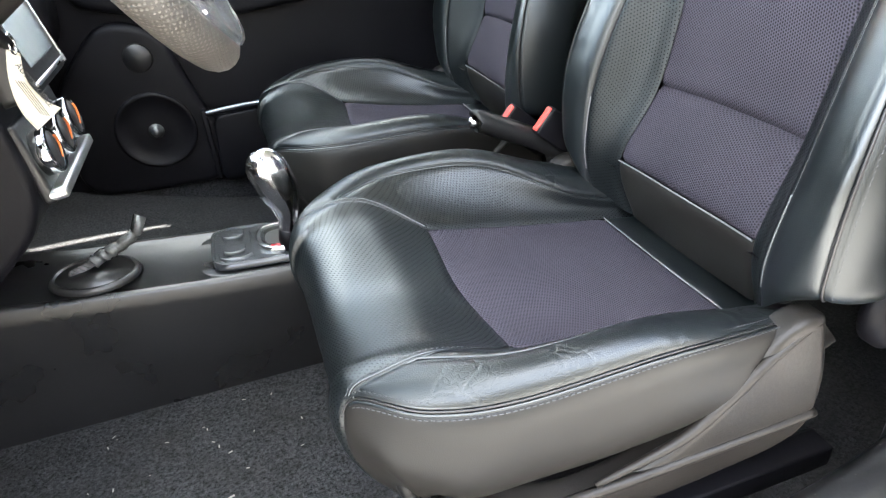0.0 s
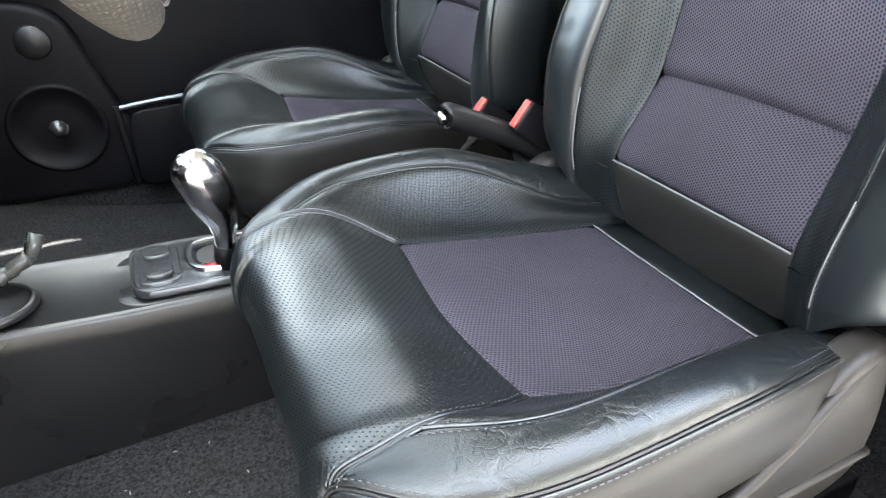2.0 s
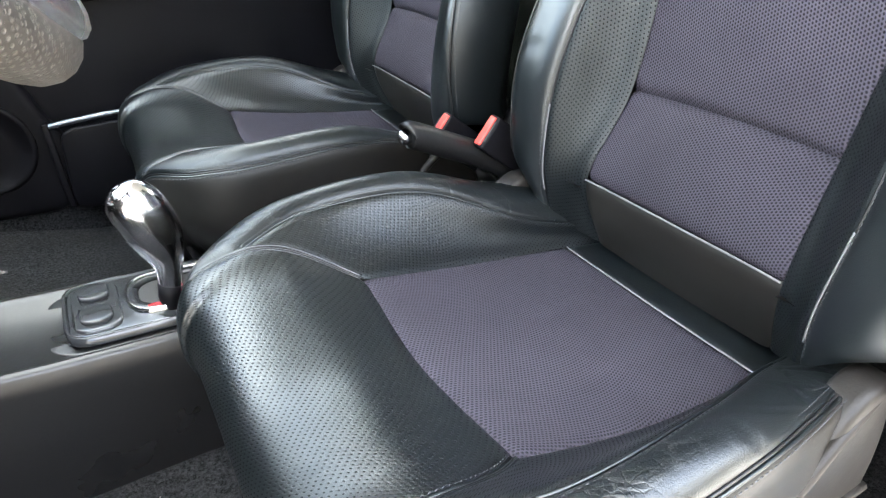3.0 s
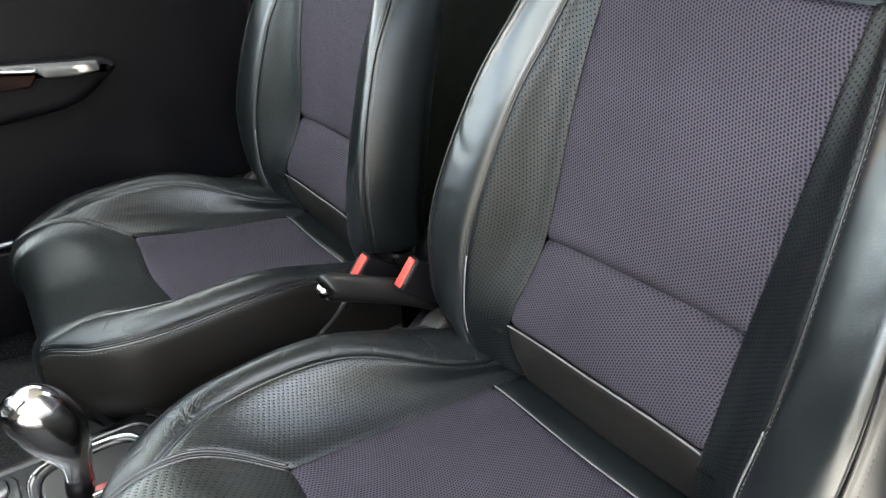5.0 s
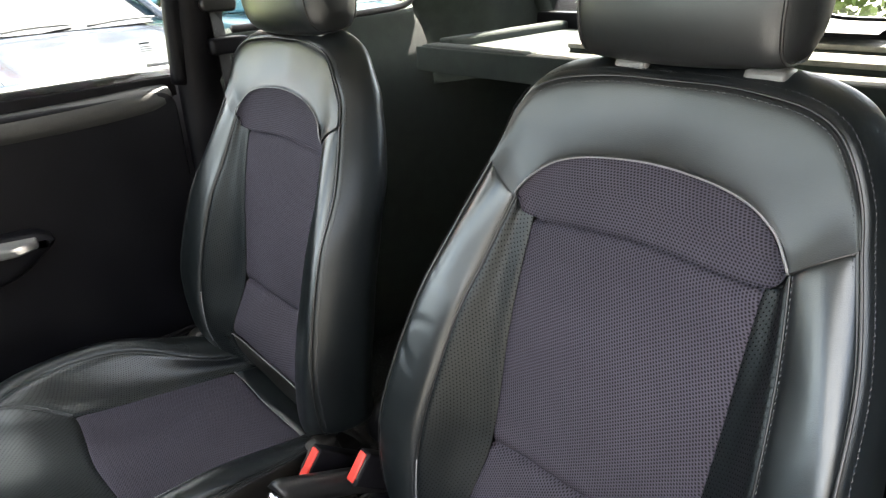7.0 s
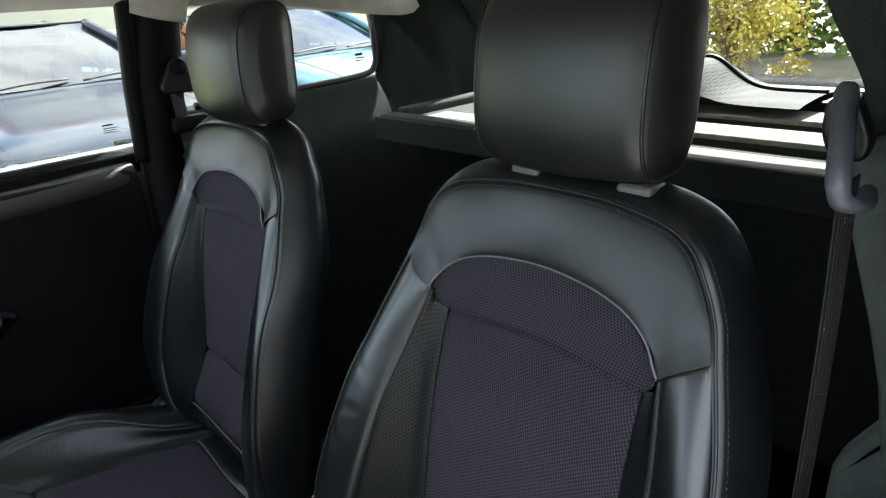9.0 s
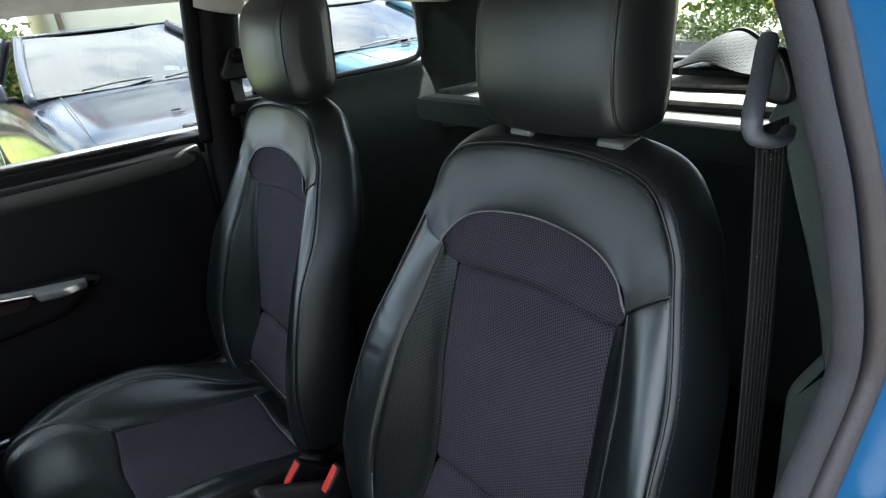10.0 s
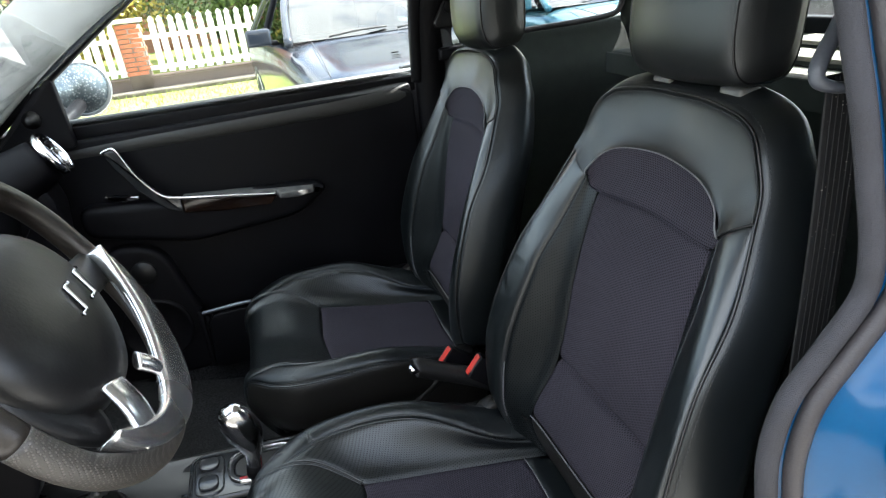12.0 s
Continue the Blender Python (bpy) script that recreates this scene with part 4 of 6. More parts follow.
# windscreen pillars, posts and screen
for side, name in ((1, "right"), (-1, "left")):
    yb, yt = CAR_Y + side * 0.655, CAR_Y + side * 0.60
    pts = line([(-0.685, yb, 0.92), (-0.465, yb, 1.095), (-0.225, yb - side * 0.02, 1.28), (0.01, yt, 1.405), (0.20, yt, 1.42)], 30)
    tagged(part("windscreen_pillar", sweep(pts, [0.064] * 30, 14, side=(-0.6, 0, 0.78), flat=0.62), M_PILLAR), "pale grey windscreen pillar trim", "pillar", kind="structure")
    bp = line([(0.64, CAR_Y + side * 0.69, 0.25), (0.635, CAR_Y + side * 0.70, 0.60), (0.635, CAR_Y + side * 0.695, 1.0), (0.645, CAR_Y + side * 0.665, 1.20), (0.665, CAR_Y + side * 0.625, 1.40)], 26)
    if side < 0:
        bp = line([(0.70, 0.235, 0.25), (0.70, 0.238, 0.60), (0.695, 0.250, 1.0), (0.665, 0.275, 1.2), (0.62, 0.31, 1.40)], 26)
    tagged(part("door_post", sweep(bp, 0.052 if side > 0 else 0.028, 12, side=(1, 0, 0), flat=0.55), M_DARKTRIM if side > 0 else M_QUARTER), "black door post trim", "pillar", kind="structure")
    cap = line([(0.655, CAR_Y + side * 0.628, 1.305), (0.668, CAR_Y + side * 0.61, 1.36), (0.68, CAR_Y + side * 0.59, 1.41)], 10)
    tagged(part("post_top_trim", sweep(cap, 0.058, 12, side=(1, 0, 0), flat=0.55), M_LINER), "pale cloth top of the door post", "pillar", kind="structure")
screen_p = np.array([[(-0.66 + 0.72 * u + 0.05 * abs(v) ** 2, CAR_Y + v * (0.66 - 0.05 * u), 0.90 + 0.50 * u + 0.02 * math.sin(math.pi * u)) for v in np.linspace(-1, 1, 16)] for u in np.linspace(0, 1, 10)])
tagged(part("windscreen", thick(sheet(screen_p)), M_GLASS), "clear raked windscreen", "window", kind="structure")


# rear quarters: lower trim, rear pillar and rail round the side window
def quarter(side):
    y = CAR_Y + side * 0.655
    q = thing("quarter_panel", "dark felt-covered rear quarter trim under the side window", "quarter panel", kind="structure")
    rows = []
    for z, dy in ((0.25, 0.02), (0.55, 0.0), (0.80, -0.01), (0.95, -0.008), (1.0, 0.002), (1.04, 0.018), (1.08, 0.038), (1.105, 0.052), (1.118, 0.066)):
        rows.append([(x, y + side * dy - side * 0.10 * max(0, (x - 1.0)) ** 1.4, z + (0.012 * (x - 0.7) if z > 0.9 else 0)) for x in np.linspace(0.66, 1.60, 18)])
    p = np.array(rows)
    part("lower_trim", sheet(p if side > 0 else p[::-1]), M_QUARTER, q)
    ph = np.linspace(0.94, 1.42, 26)
    edge_x = np.interp(ph, [0.94, 1.12, 1.15, 1.20, 1.285, 1.42], [1.205, 1.210, 1.205, 1.199, 1.178, 1.12])
    edge_y = np.interp(ph, [0.94, 1.02, 1.08, 1.118, 1.15, 1.20, 1.285, 1.42], [-0.030, -0.020, 0.012, 0.046, 0.040, 0.024, 0.004, -0.03])
    pw = np.linspace(0, 1, 20)
    pillar = []
    for z, x0, y0 in zip(ph, edge_x, edge_y):
        turn = np.clip(pw / 0.45, 0, 1)
        turn = turn * turn * (3 - 2 * turn)
        far = 1.62 - 0.55 * max(0, z - 1.05)
        pillar.append([(x0 + (far - x0) * u, y + side * (y0 * (1 - k) - 0.055 * k - 0.05 * u), z) for u, k in zip(pw, turn)])
    pillar = np.array(pillar)
    part("rear_pillar", thick(sheet(pillar if side > 0 else pillar[::-1]), 0.006), M_QUARTER, q)
    part("tailgate_edge", sweep(line([(1.39, y - side * 0.10, 1.375), (1.50, y - side * 0.09, 1.22), (1.60, y - side * 0.08, 1.05)], 12), 0.04, 10), M_QUARTER, q)
    rail = line([(0.66, y - side * 0.01, 1.345), (0.9, y - side * 0.015, 1.335), (1.2, y - side * 0.03, 1.300), (1.5, y - side * 0.05, 1.28)], 14)
    part("roof_rail", sweep(rail, 0.030, 10), M_LINER, q)
    gp = np.array([[(x, y + side * (0.060 - 0.10 * u), 1.10 + 0.25 * u) for x in np.linspace(0.66, 1.24, 6)] for u in (0, 0.5, 1)])
    pane = part("side_window", thick(sheet(gp)), M_GLASS, q)
    gasket = line([(0.72, y + side * 0.045, 1.118), (0.95, y + side * 0.045, 1.120), (1.16, y + side * 0.04, 1.128), (1.203, y + side * 0.035, 1.150), (1.197, y + side * 0.02, 1.20), (1.175, y, 1.285), (1.15, y - side * 0.01, 1.305), (0.9, y, 1.325), (0.72, y, 1.335)], 40)
    part("window_gasket", sweep(gasket, 0.008, 8), M_RUBBER, q)
    return q


quarter(1)
quarter(-1)
bm = bmesh.new()
for a, w, h in [(0.000, 0.022, 0.006), (0.010, 0.030, 0.003), (0.016, 0.026, 0.003)]:
    box(1.135, 1.135 + w, 1.585, 1.586, 1.185 - a - h, 1.185 - a, 0, bm=bm)
tagged(part("glass_print", bm, M_INK), "small unreadable black print on the side window", "print", kind="stuff")

tagged(part("wall_left", box(0.70, 1.60, 0.185, 0.265, 0.20, 1.06, 0.0), M_DARKTRIM), "dark body side behind the driver", "wall", kind="structure")
# tail wall, rear window and shelf
tagged(part("wall_rear", box(1.56, 1.62, 0.19, 1.62, 0.21, 1.05, 0.01), M_QUARTER), "dark felt rear wall of the cabin", "wall", kind="structure")
rg = np.array([[(1.60 - 0.22 * u, CAR_Y + v * 0.56, 1.05 + 0.31 * u) for v in np.linspace(-1, 1, 8)] for u in (0, 0.5, 1)])
tagged(part("rear_window", thick(sheet(rg)), glass("dusty_glass", (0.80, 0.82, 0.80), 0.1, ior=1.13)), "dusty rear window", "window", kind="structure")
shelf = thing("parcel_shelf", "grey felt parcel shelf behind the seats, sun and shade put into its felt colours", "shelf")
part("shelf_board", box(1.058, 1.56, 0.44, 1.405, 1.012, 1.050, 0.012, 3), M_QUARTER, shelf)
# sunlight on the tops and shade on the risers put into the felt colours
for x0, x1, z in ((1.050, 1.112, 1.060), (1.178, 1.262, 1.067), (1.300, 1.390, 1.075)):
    part("shelf_step", box(x0, x1, 0.45, 1.10, z - 0.009, z, 0.003, 3), M_SUNLIT_FELT, shelf)
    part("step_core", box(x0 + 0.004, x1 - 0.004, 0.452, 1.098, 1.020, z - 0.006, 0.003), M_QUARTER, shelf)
part("shelf_front", box(1.042, 1.0485, 0.448, 1.407, 1.008, 1.059, 0.003, 3), M_QUARTER, shelf, "felt front edge, darkened for shade")
part("shelf_lip", box(1.050, 1.105, 1.103, 1.405, 1.014, 1.062, 0.012, 4), M_QUARTER, shelf, "felt lip of the shelf, darkened for shade")
part("shelf_lip", box(1.107, 1.54, 1.365, 1.405, 1.030, 1.070, 0.010, 3), M_QUARTER, shelf)
part("shelf_tray", box(1.13, 1.20, 1.13, 1.33, 1.044, 1.052, 0.003), M_SUNLIT_FELT, shelf)
sp = thing("shelf_speaker", "grey domed loudspeaker pod with perforated grille on the shelf", "loudspeaker")


def hump_grille():
    m, n, l, b = mat_base("hump_grille", (0.06, 0.062, 0.066), 0.75, 0, 0.15)
    v = n.new("ShaderNodeTexVoronoi")
    v.inputs["Scale"].default_value = 190
    v.inputs["Randomness"].default_value = 0.1
    l.new(coords(n), v.inputs["Vector"])
    dot = remap(n, l, v.outputs["Distance"], 0.28, 0.42, 0.0, 1.0)
    l.new(mix_colour(n, l, dot, (0.003, 0.003, 0.003), (0.024, 0.025, 0.027)), b.inputs["Base Color"])
    bump(n, l, b, dot, 0.5, 0.001)
    return m


hump = np.array([[(1.30 + 0.22 * v, 0.60 + 0.32 * u, 1.088 + (0.012 + 0.058 * math.exp(-((u - 0.68) / 0.20) ** 2)) * math.sin(math.pi * (0.05 + 0.90 * v)) ** 0.5) for v in np.linspace(0, 1, 18)] for u in np.linspace(0, 1, 40)])
part("speaker_hump", sheet(hump), hump_grille(), sp)
part("hump_base", box(1.395, 1.53, 0.57, 0.93, 1.04, 1.090, 0.008), M_DARKTRIM, sp)
part("hump_rim", sweep([Vector(q) + Vector((0.004, 0, 0.001)) for q in hump[:, 10]], 0.0055, 8), M_DARKTRIM, sp, "black upper rim of the pod")
tagged(part("rear_window_sill", box(1.535, 1.575, 0.30, 1.52, 1.04, 1.090, 0.008, 3), M_DARKTRIM), "black sill of the rear window", "sill", kind="structure")

M_SILL = specked("dusty_plastic", (0.015, 0.015, 0.016), 0.32, 130)
# ---- driver's door opening: body side, seals, sill ----
M_SEALCLOTH = plain("seal_cloth", (0.027, 0.027, 0.032), 0.8, grain=300, vary=0.4, bumpy=0.8)
SEAL = [(0.49, 0.354, 1.385), (0.556, 0.334, 1.31), (0.578, 0.317, 1.25), (0.583, 0.303, 1.20), (0.585, 0.288, 1.15), (0.590, 0.279, 1.10), (0.596, 0.273, 1.05), (0.594, 0.272, 1.01), (0.562, 0.272, 0.967), (0.530, 0.272, 0.925), (0.518, 0.272, 0.87), (0.524, 0.272, 0.80), (0.530, 0.276, 0.72), (0.545, 0.268, 0.60), (0.55, 0.252, 0.46), (0.49, 0.240, 0.365), (0.25, 0.235, 0.335), (-0.20, 0.235, 0.330), (-0.55, 0.235, 0.345)]
seal = thing("door_seal", "worn grey cloth-covered rubber door seal with a stitched edge", "door seal")
part("seal_bulb", sweep(line([(x + 0.018, y - 0.021, z) for x, y, z in SEAL], 150), 0.0085, 12), M_RUBBER, seal, "grey-brown rubber bulb")
part("seal_cover", sweep(line([(x + 0.001, y - 0.009, z) for x, y, z in SEAL], 150), 0.0095, 12), M_SEALCLOTH, seal, "grey cloth edging")
seam = np.array([tuple(p) for p in line([(x + 0.0058, y - 0.0160, z) for x, y, z in SEAL], 200)])
tagged(part("stitching", stitches(seam, np.tile([0.35, -0.94, 0], (200, 1)), length=0.004, gap=0.002, r=0.0004, lift=0.0002), M_THREAD, seal), kind="stuff")
# body side behind the seal: painted flange and outer skin
body = thing("body_side", "glossy blue painted body side by the driver's door", "car body", kind="structure")
fl = line([(x + 0.030, y - 0.027, z) for x, y, z in SEAL], 90)
out = [p + Vector((0.03, -0.05, 0)) for p in fl]
far_p = [Vector((1.75, 0.16, p.z * 1.0)) for p in fl]
inn = [p + Vector((-0.022, 0.016, 0)) for p in fl]
rowset = [inn, fl, [a * 0.6 + b * 0.4 + Vector((0.004, 0.006, 0)) for a, b in zip(fl, out)], out, [a * 0.9 + b * 0.1 for a, b in zip(out, far_p)], [a * 0.5 + b * 0.5 for a, b in zip(out, far_p)], far_p]
keep = [i for i in range(90) if fl[i].z > 0.40 and fl[i].x > 0.45]
part("outer_skin", sheet(np.array([[tuple(r[i]) for i in keep] for r in rowset])), M_BLUE, body)
part("door_striker", turned(lathe([(0.024, 0.0), (0.024, 0.006), (0.017, 0.010), (0.013, 0.022), (0.016, 0.026), (0.012, 0.030)], 24), pose(0.585, 0.178, 0.893, 90, 0, -25)), M_DARKTRIM, body, "black door striker")
tagged(part("roof_rail", sweep(line([(0.06, 0.33, 1.405), (0.30, 0.33, 1.42), (0.60, 0.33, 1.41), (1.2, 0.36, 1.36)], 14), 0.03, 10), M_BLUE), "blue roof edge above the open door", "roof edge", kind="structure")
tagged(part("sill_trim", sweep(line([(-0.55, 0.285, 0.315), (0.0, 0.285, 0.305), (0.40, 0.285, 0.312), (0.62, 0.300, 0.34), (0.70, 0.31, 0.40)], 40), 0.055, 16, side=(0, 0, 1), flat=0.75), M_SILL), "black plastic sill trim with dust specks", "sill", kind="structure")
tagged(part("sill_outer", box(-0.95, 0.75, 0.19, 0.262, 0.18, 0.33, 0.012), M_BLUE), "blue painted door sill", "sill", kind="structure")


# the quarter felt again, its colour lightened for light falling on the post
M_LIT_POST = plain("lit_post_felt", (0.045, 0.058, 0.054), 0.85, grain=220, vary=0.4, bumpy=0.6)
edge_trim = outline_round([(0.372, 1.163), (0.358, 1.190), (0.345, 1.195), (0.295, 1.195), (0.285, 0.945), (0.303, 0.945), (0.315, 1.010), (0.330, 1.062), (0.344, 1.105), (0.354, 1.137), (0.363, 1.154)], 0.006)
tagged(part("post_edge_trim", prism(edge_trim, 0.020, "x", 0.678, 0.006, 3), M_LIT_POST), "grey-green felt edge of the door post, paled for light", "pillar", kind="structure")
upper_trim = outline_round([(0.430, 1.41), (0.397, 1.282), (0.391, 1.268), (0.381, 1.252), (0.371, 1.236), (0.362, 1.218), (0.366, 1.196), (0.352, 1.184), (0.270, 1.150), (0.290, 1.41)], 0.012)
tagged(part("post_upper_trim", prism(upper_trim, 0.024, "x", 0.702, 0.007, 3), M_QUARTER), "dark felt upper trim of the door post", "pillar", kind="structure")
low_trim = outline_round([(0.336, 0.45), (0.334, 0.925), (0.308, 0.975), (0.285, 0.992), (0.285, 0.45)], 0.012)
tagged(part("post_lower_trim", prism(low_trim, 0.030, "x", 0.680, 0.008, 3), M_LIT_POST), "grey-green lower trim of the door post, paled for light", "pillar", kind="structure")


# ---- seat belts ----
M_LOOP = plain("loop_plastic", (0.060, 0.065, 0.078), 0.45, grain=90, bumpy=0.25)
def belt(side, x, y0):
    b = thing("seat_belt", "black webbing seat belt hanging from a grey loop", "seat belt", group="front seat belts")
    s = side
    if s > 0:
        run = line([(x - 0.005, y0, 1.175), (x + 0.004, y0 + 0.006, 1.0), (x + 0.002, y0 + 0.004, 0.8), (x - 0.012, y0 - 0.01, 0.27)], 40)
    else:
        run = line([(x, y0, 1.172), (x, y0 - 0.004, 1.03), (x - 0.004, y0 - 0.006, 0.85), (x - 0.010, y0 - 0.008, 0.70), (x - 0.016, y0 - 0.010, 0.36)], 40)
    across = Vector((0.80, 0.6, 0)) if s > 0 else Vector((1.0, 0, 0))
    ahead = Vector((-across.y, across.x, 0)) * s
    part("webbing", sweep(run, 0.023, 12, side=tuple(across), flat=0.05), M_WEBBING, b, "dusty black webbing")
    for off in (-0.015, -0.009, -0.003, 0.003, 0.009, 0.015):
        part("webbing_rib", sweep([p + across * off + ahead * 0.0010 for p in run[:30]], 0.0008, 4), M_WEBBING, b)
    if s > 0:
        plate = outline_round([(0.664, 1.226), (0.688, 1.226), (0.709, 1.172), (0.702, 1.156), (0.640, 1.158), (0.633, 1.172)], 0.010)
        part("belt_loop", prism(plate, 0.018, "y", y0 - 0.020, 0.006, 3), M_PLASTIC, b, "black flared guide loop")
    else:
        ring = line([(0.648, 0.358, 1.232), (0.640, 0.356, 1.222), (0.624, 0.350, 1.204), (0.606, 0.344, 1.184), (0.602, 0.340, 1.171), (0.611, 0.335, 1.165), (0.628, 0.333, 1.163), (0.644, 0.336, 1.168)], 36)
        part("belt_loop", sweep(ring, [0.005, 0.006, 0.0068] + [0.0072] * 15 + [0.0066] * 14 + [0.006, 0.0055, 0.005, 0.004], 14, side=(0.5, -0.85, 0.1), flat=0.75), M_LOOP, b, "grey-blue plastic guide loop")
        part("loop_bracket", prism(outline_round([(0.371, 1.222), (0.352, 1.222), (0.340, 1.196), (0.344, 1.180), (0.366, 1.184), (0.372, 1.200)], 0.007), 0.014, "x", 0.652, 0.004, 3), M_PLASTIC, b, "black bracket of the loop")
    if s > 0:
        part("loop_mount", turned(lathe([(0.016, 0.0), (0.016, 0.010), (0.012, 0.014), (0.001, 0.015)], 24), pose(0.676, y0 - 0.018, 1.208, 90, 0, 0)), M_DARKTRIM, b)
    part("belt_slider", box(0.642, 0.720, y0 - 0.018, y0 + 0.010, 1.078, 1.110, 0.008), M_DARKTRIM, b) if s > 0 else None
    return b


belt(-1, 0.640, 0.346)
belt(1, 0.672, 1.560)


def buckle(x, y, z, rise, slot, label):
    """A buckle whose red end face lies at (x, y, z) and climbs rearward by rise degrees; slot: the side of its tongue slot."""
    b = thing("belt_buckle", label, "seat belt buckle", group="belt buckles")
    m = pose(x, y, z, 0, -rise, 0)
    part("buckle_housing", turned(box(-0.0245, 0.0245, -0.0105, 0.0105, -0.092, 0.0, 0.004, 3), m), M_DARKTRIM, b)
    part("release_button", turned(box(-0.0215, 0.0215, -0.0068 - 0.0014 * slot, 0.0068 - 0.0014 * slot, -0.010, 0.0026, 0.0022, 3), m), M_RED, b, "red release button")
    part("button_slot", turned(box(-0.014, 0.016, slot * 0.0082 - 0.0014, slot * 0.0082 + 0.0014, -0.004, 0.0012, 0.0005), m), M_INK, b)
    part("buckle_stalk", turned(sweep([(0, 0, -0.085), (0.006, 0, -0.13), (0.012, 0, -0.18)], 0.014, 10, flat=0.4), m), M_DARKTRIM, b)
    return b


buckle(0.448, 0.881, 0.609, 50, -1, "black seat belt buckle with red button beside the driver's seat")
buckle(0.409, 0.943, 0.603, 50, 1, "black seat belt buckle with red button beside the passenger seat")

# ---- handbrake ----
hb = thing("handbrake", "black grained handbrake lever with bright push button between the seats", "handbrake")
part("brake_grip", sweep(line([(0.344, 0.907, 0.617), (0.352, 0.907, 0.615), (0.40, 0.905, 0.592), (0.46, 0.903, 0.562), (0.52, 0.90, 0.522), (0.55, 0.90, 0.495)], 30), [0.0155, 0.0175] + [0.0185] * 20 + [0.018] * 8, 16), M_PLASTIC, hb, "grained black grip")
part("brake_button", turned(lathe([(0.0105, 0.0), (0.0105, 0.010), (0.008, 0.014), (0.001, 0.015)], 18), pose(0.345, 0.907, 0.617, 0, -104, 0)), M_CHROME, hb, "bright push button")
part("brake_boot", prism(outline_round([(0.40, 0.38), (0.62, 0.38), (0.60, 0.50), (0.50, 0.51), (0.44, 0.46)], 0.03), 0.05, "y", 0.878, 0.012, 3), M_DARKTRIM, hb)

# ---- centre console ----
con = thing("centre_console", "satin black centre console with cup holder and gear gate", "console")
CON0, CON1 = 0.868, 1.045


def console_body():
    bm = bmesh.new()
    rings = []
    for x, z in ((-0.62, 0.53), (-0.45, 0.502), (-0.30, 0.482), (-0.12, 0.464), (0.03, 0.453), (0.14, 0.452), (0.22, 0.440), (0.30, 0.40), (0.42, 0.375), (0.66, 0.37)):
        sec = [(CON0 + 0.012, 0.25), (CON0, 0.33), (CON0 - 0.002, z - 0.030), (CON0 + 0.001, z - 0.006), (CON0 + 0.006, z), (CON0 + 0.014, z - 0.003), (CON0 + 0.020, z - 0.006), (0.955, z - 0.002), (CON1 - 0.020, z - 0.006), (CON1 - 0.012, z - 0.002), (CON1 - 0.005, z), (CON1, z - 0.008), (CON1 + 0.002, z - 0.03), (CON1, 0.33), (CON1 - 0.012, 0.25)]
        rings.append([bm.verts.new((x, y, zz)) for y, zz in sec])
    for a, b in zip(rings, rings[1:]):
        for i in range(len(a) - 1):
            bm.faces.new((a[i], b[i], b[i + 1], a[i + 1]))
    bmesh.ops.recalc_face_normals(bm, faces=bm.faces)
    return bm


part("console_body", console_body(), M_CONSOLE, con, "satin black moulded console")


def rrect(x0, x1, y0, y1, r, n=8):
    return outline_round([(x0, y0), (x1, y0), (x1, y1), (x0, y1)], r, n)


def on_console(outline, z0, h, bevel=0.003):
    """A plate lying on the console's sloping top."""
    bm = prism(outline, h, "z", 0, bevel, 3)
    bmesh.ops.recalc_face_normals(bm, faces=bm.faces)
    for v in bm.verts:
        v.co.z += z0 - 0.070 * (v.co.x + 0.07)
    return bm


part("gate_surround", on_console(rrect(-0.125, 0.125, 0.884, 1.030, 0.05), 0.450, 0.006, 0.004), M_CONSOLE, con)
part("gate_plate", on_console(rrect(-0.098, 0.110, 0.894, 1.018, 0.03), 0.459, 0.010, 0.004), M_GATE, con, "satin grey gear gate plate")
part("switch_pad", on_console(rrect(-0.091, -0.038, 0.902, 1.010, 0.022), 0.467, 0.006, 0.003), M_GATE, con)
for yy in (0.930, 0.983):
    part("window_switch", on_console(rrect(-0.083, -0.047, yy - 0.019, yy + 0.019, 0.016), 0.472, 0.007, 0.003), M_GATE, con, "rounded glossy window switch")


def ring_plate(outer, inner, z0, h):
    bm = bmesh.new()
    k = len(outer)
    def put(p, z):
        return bm.verts.new((p[0], p[1], z + z0 - 0.070 * (p[0] + 0.07)))
    a, b, c, d = [put(p, 0) for p in outer], [put(p, h) for p in outer], [put(p, h) for p in inner], [put(p, 0) for p in inner]
    for p, q in ((a, b), (b, c), (c, d)):
        for i in range(k):
            bm.faces.new((p[i], p[(i + 1) % k], q[(i + 1) % k], q[i]))
    bmesh.ops.recalc_face_normals(bm, faces=bm.faces)
    return bm


part("gate_ring", ring_plate(rrect(-0.030, 0.095, 0.915, 1.000, 0.04), rrect(-0.019, 0.088, 0.926, 0.990, 0.03), 0.467, 0.008), M_GATE, con)
part("gate_trim", ring_plate(rrect(-0.101, 0.113, 0.891, 1.021, 0.032), rrect(-0.097, 0.109, 0.895, 1.017, 0.029), 0.459, 0.0115), M_GATE, con, "raised glossy edge of the gate plate")
part("gate_slot", on_console(rrect(-0.017, 0.088, 0.928, 0.988, 0.028), 0.468, 0.003, 0.001), M_INK, con)
# chrome ring added for the highlight on the glossy gate edge
part("gate_glint", ring_plate(rrect(-0.032, 0.097, 0.913, 1.002, 0.041), rrect(-0.029, 0.094, 0.916, 0.999, 0.039), 0.467, 0.0095), M_CHROME, con, "thin chrome ring drawn as the highlight round the gate")
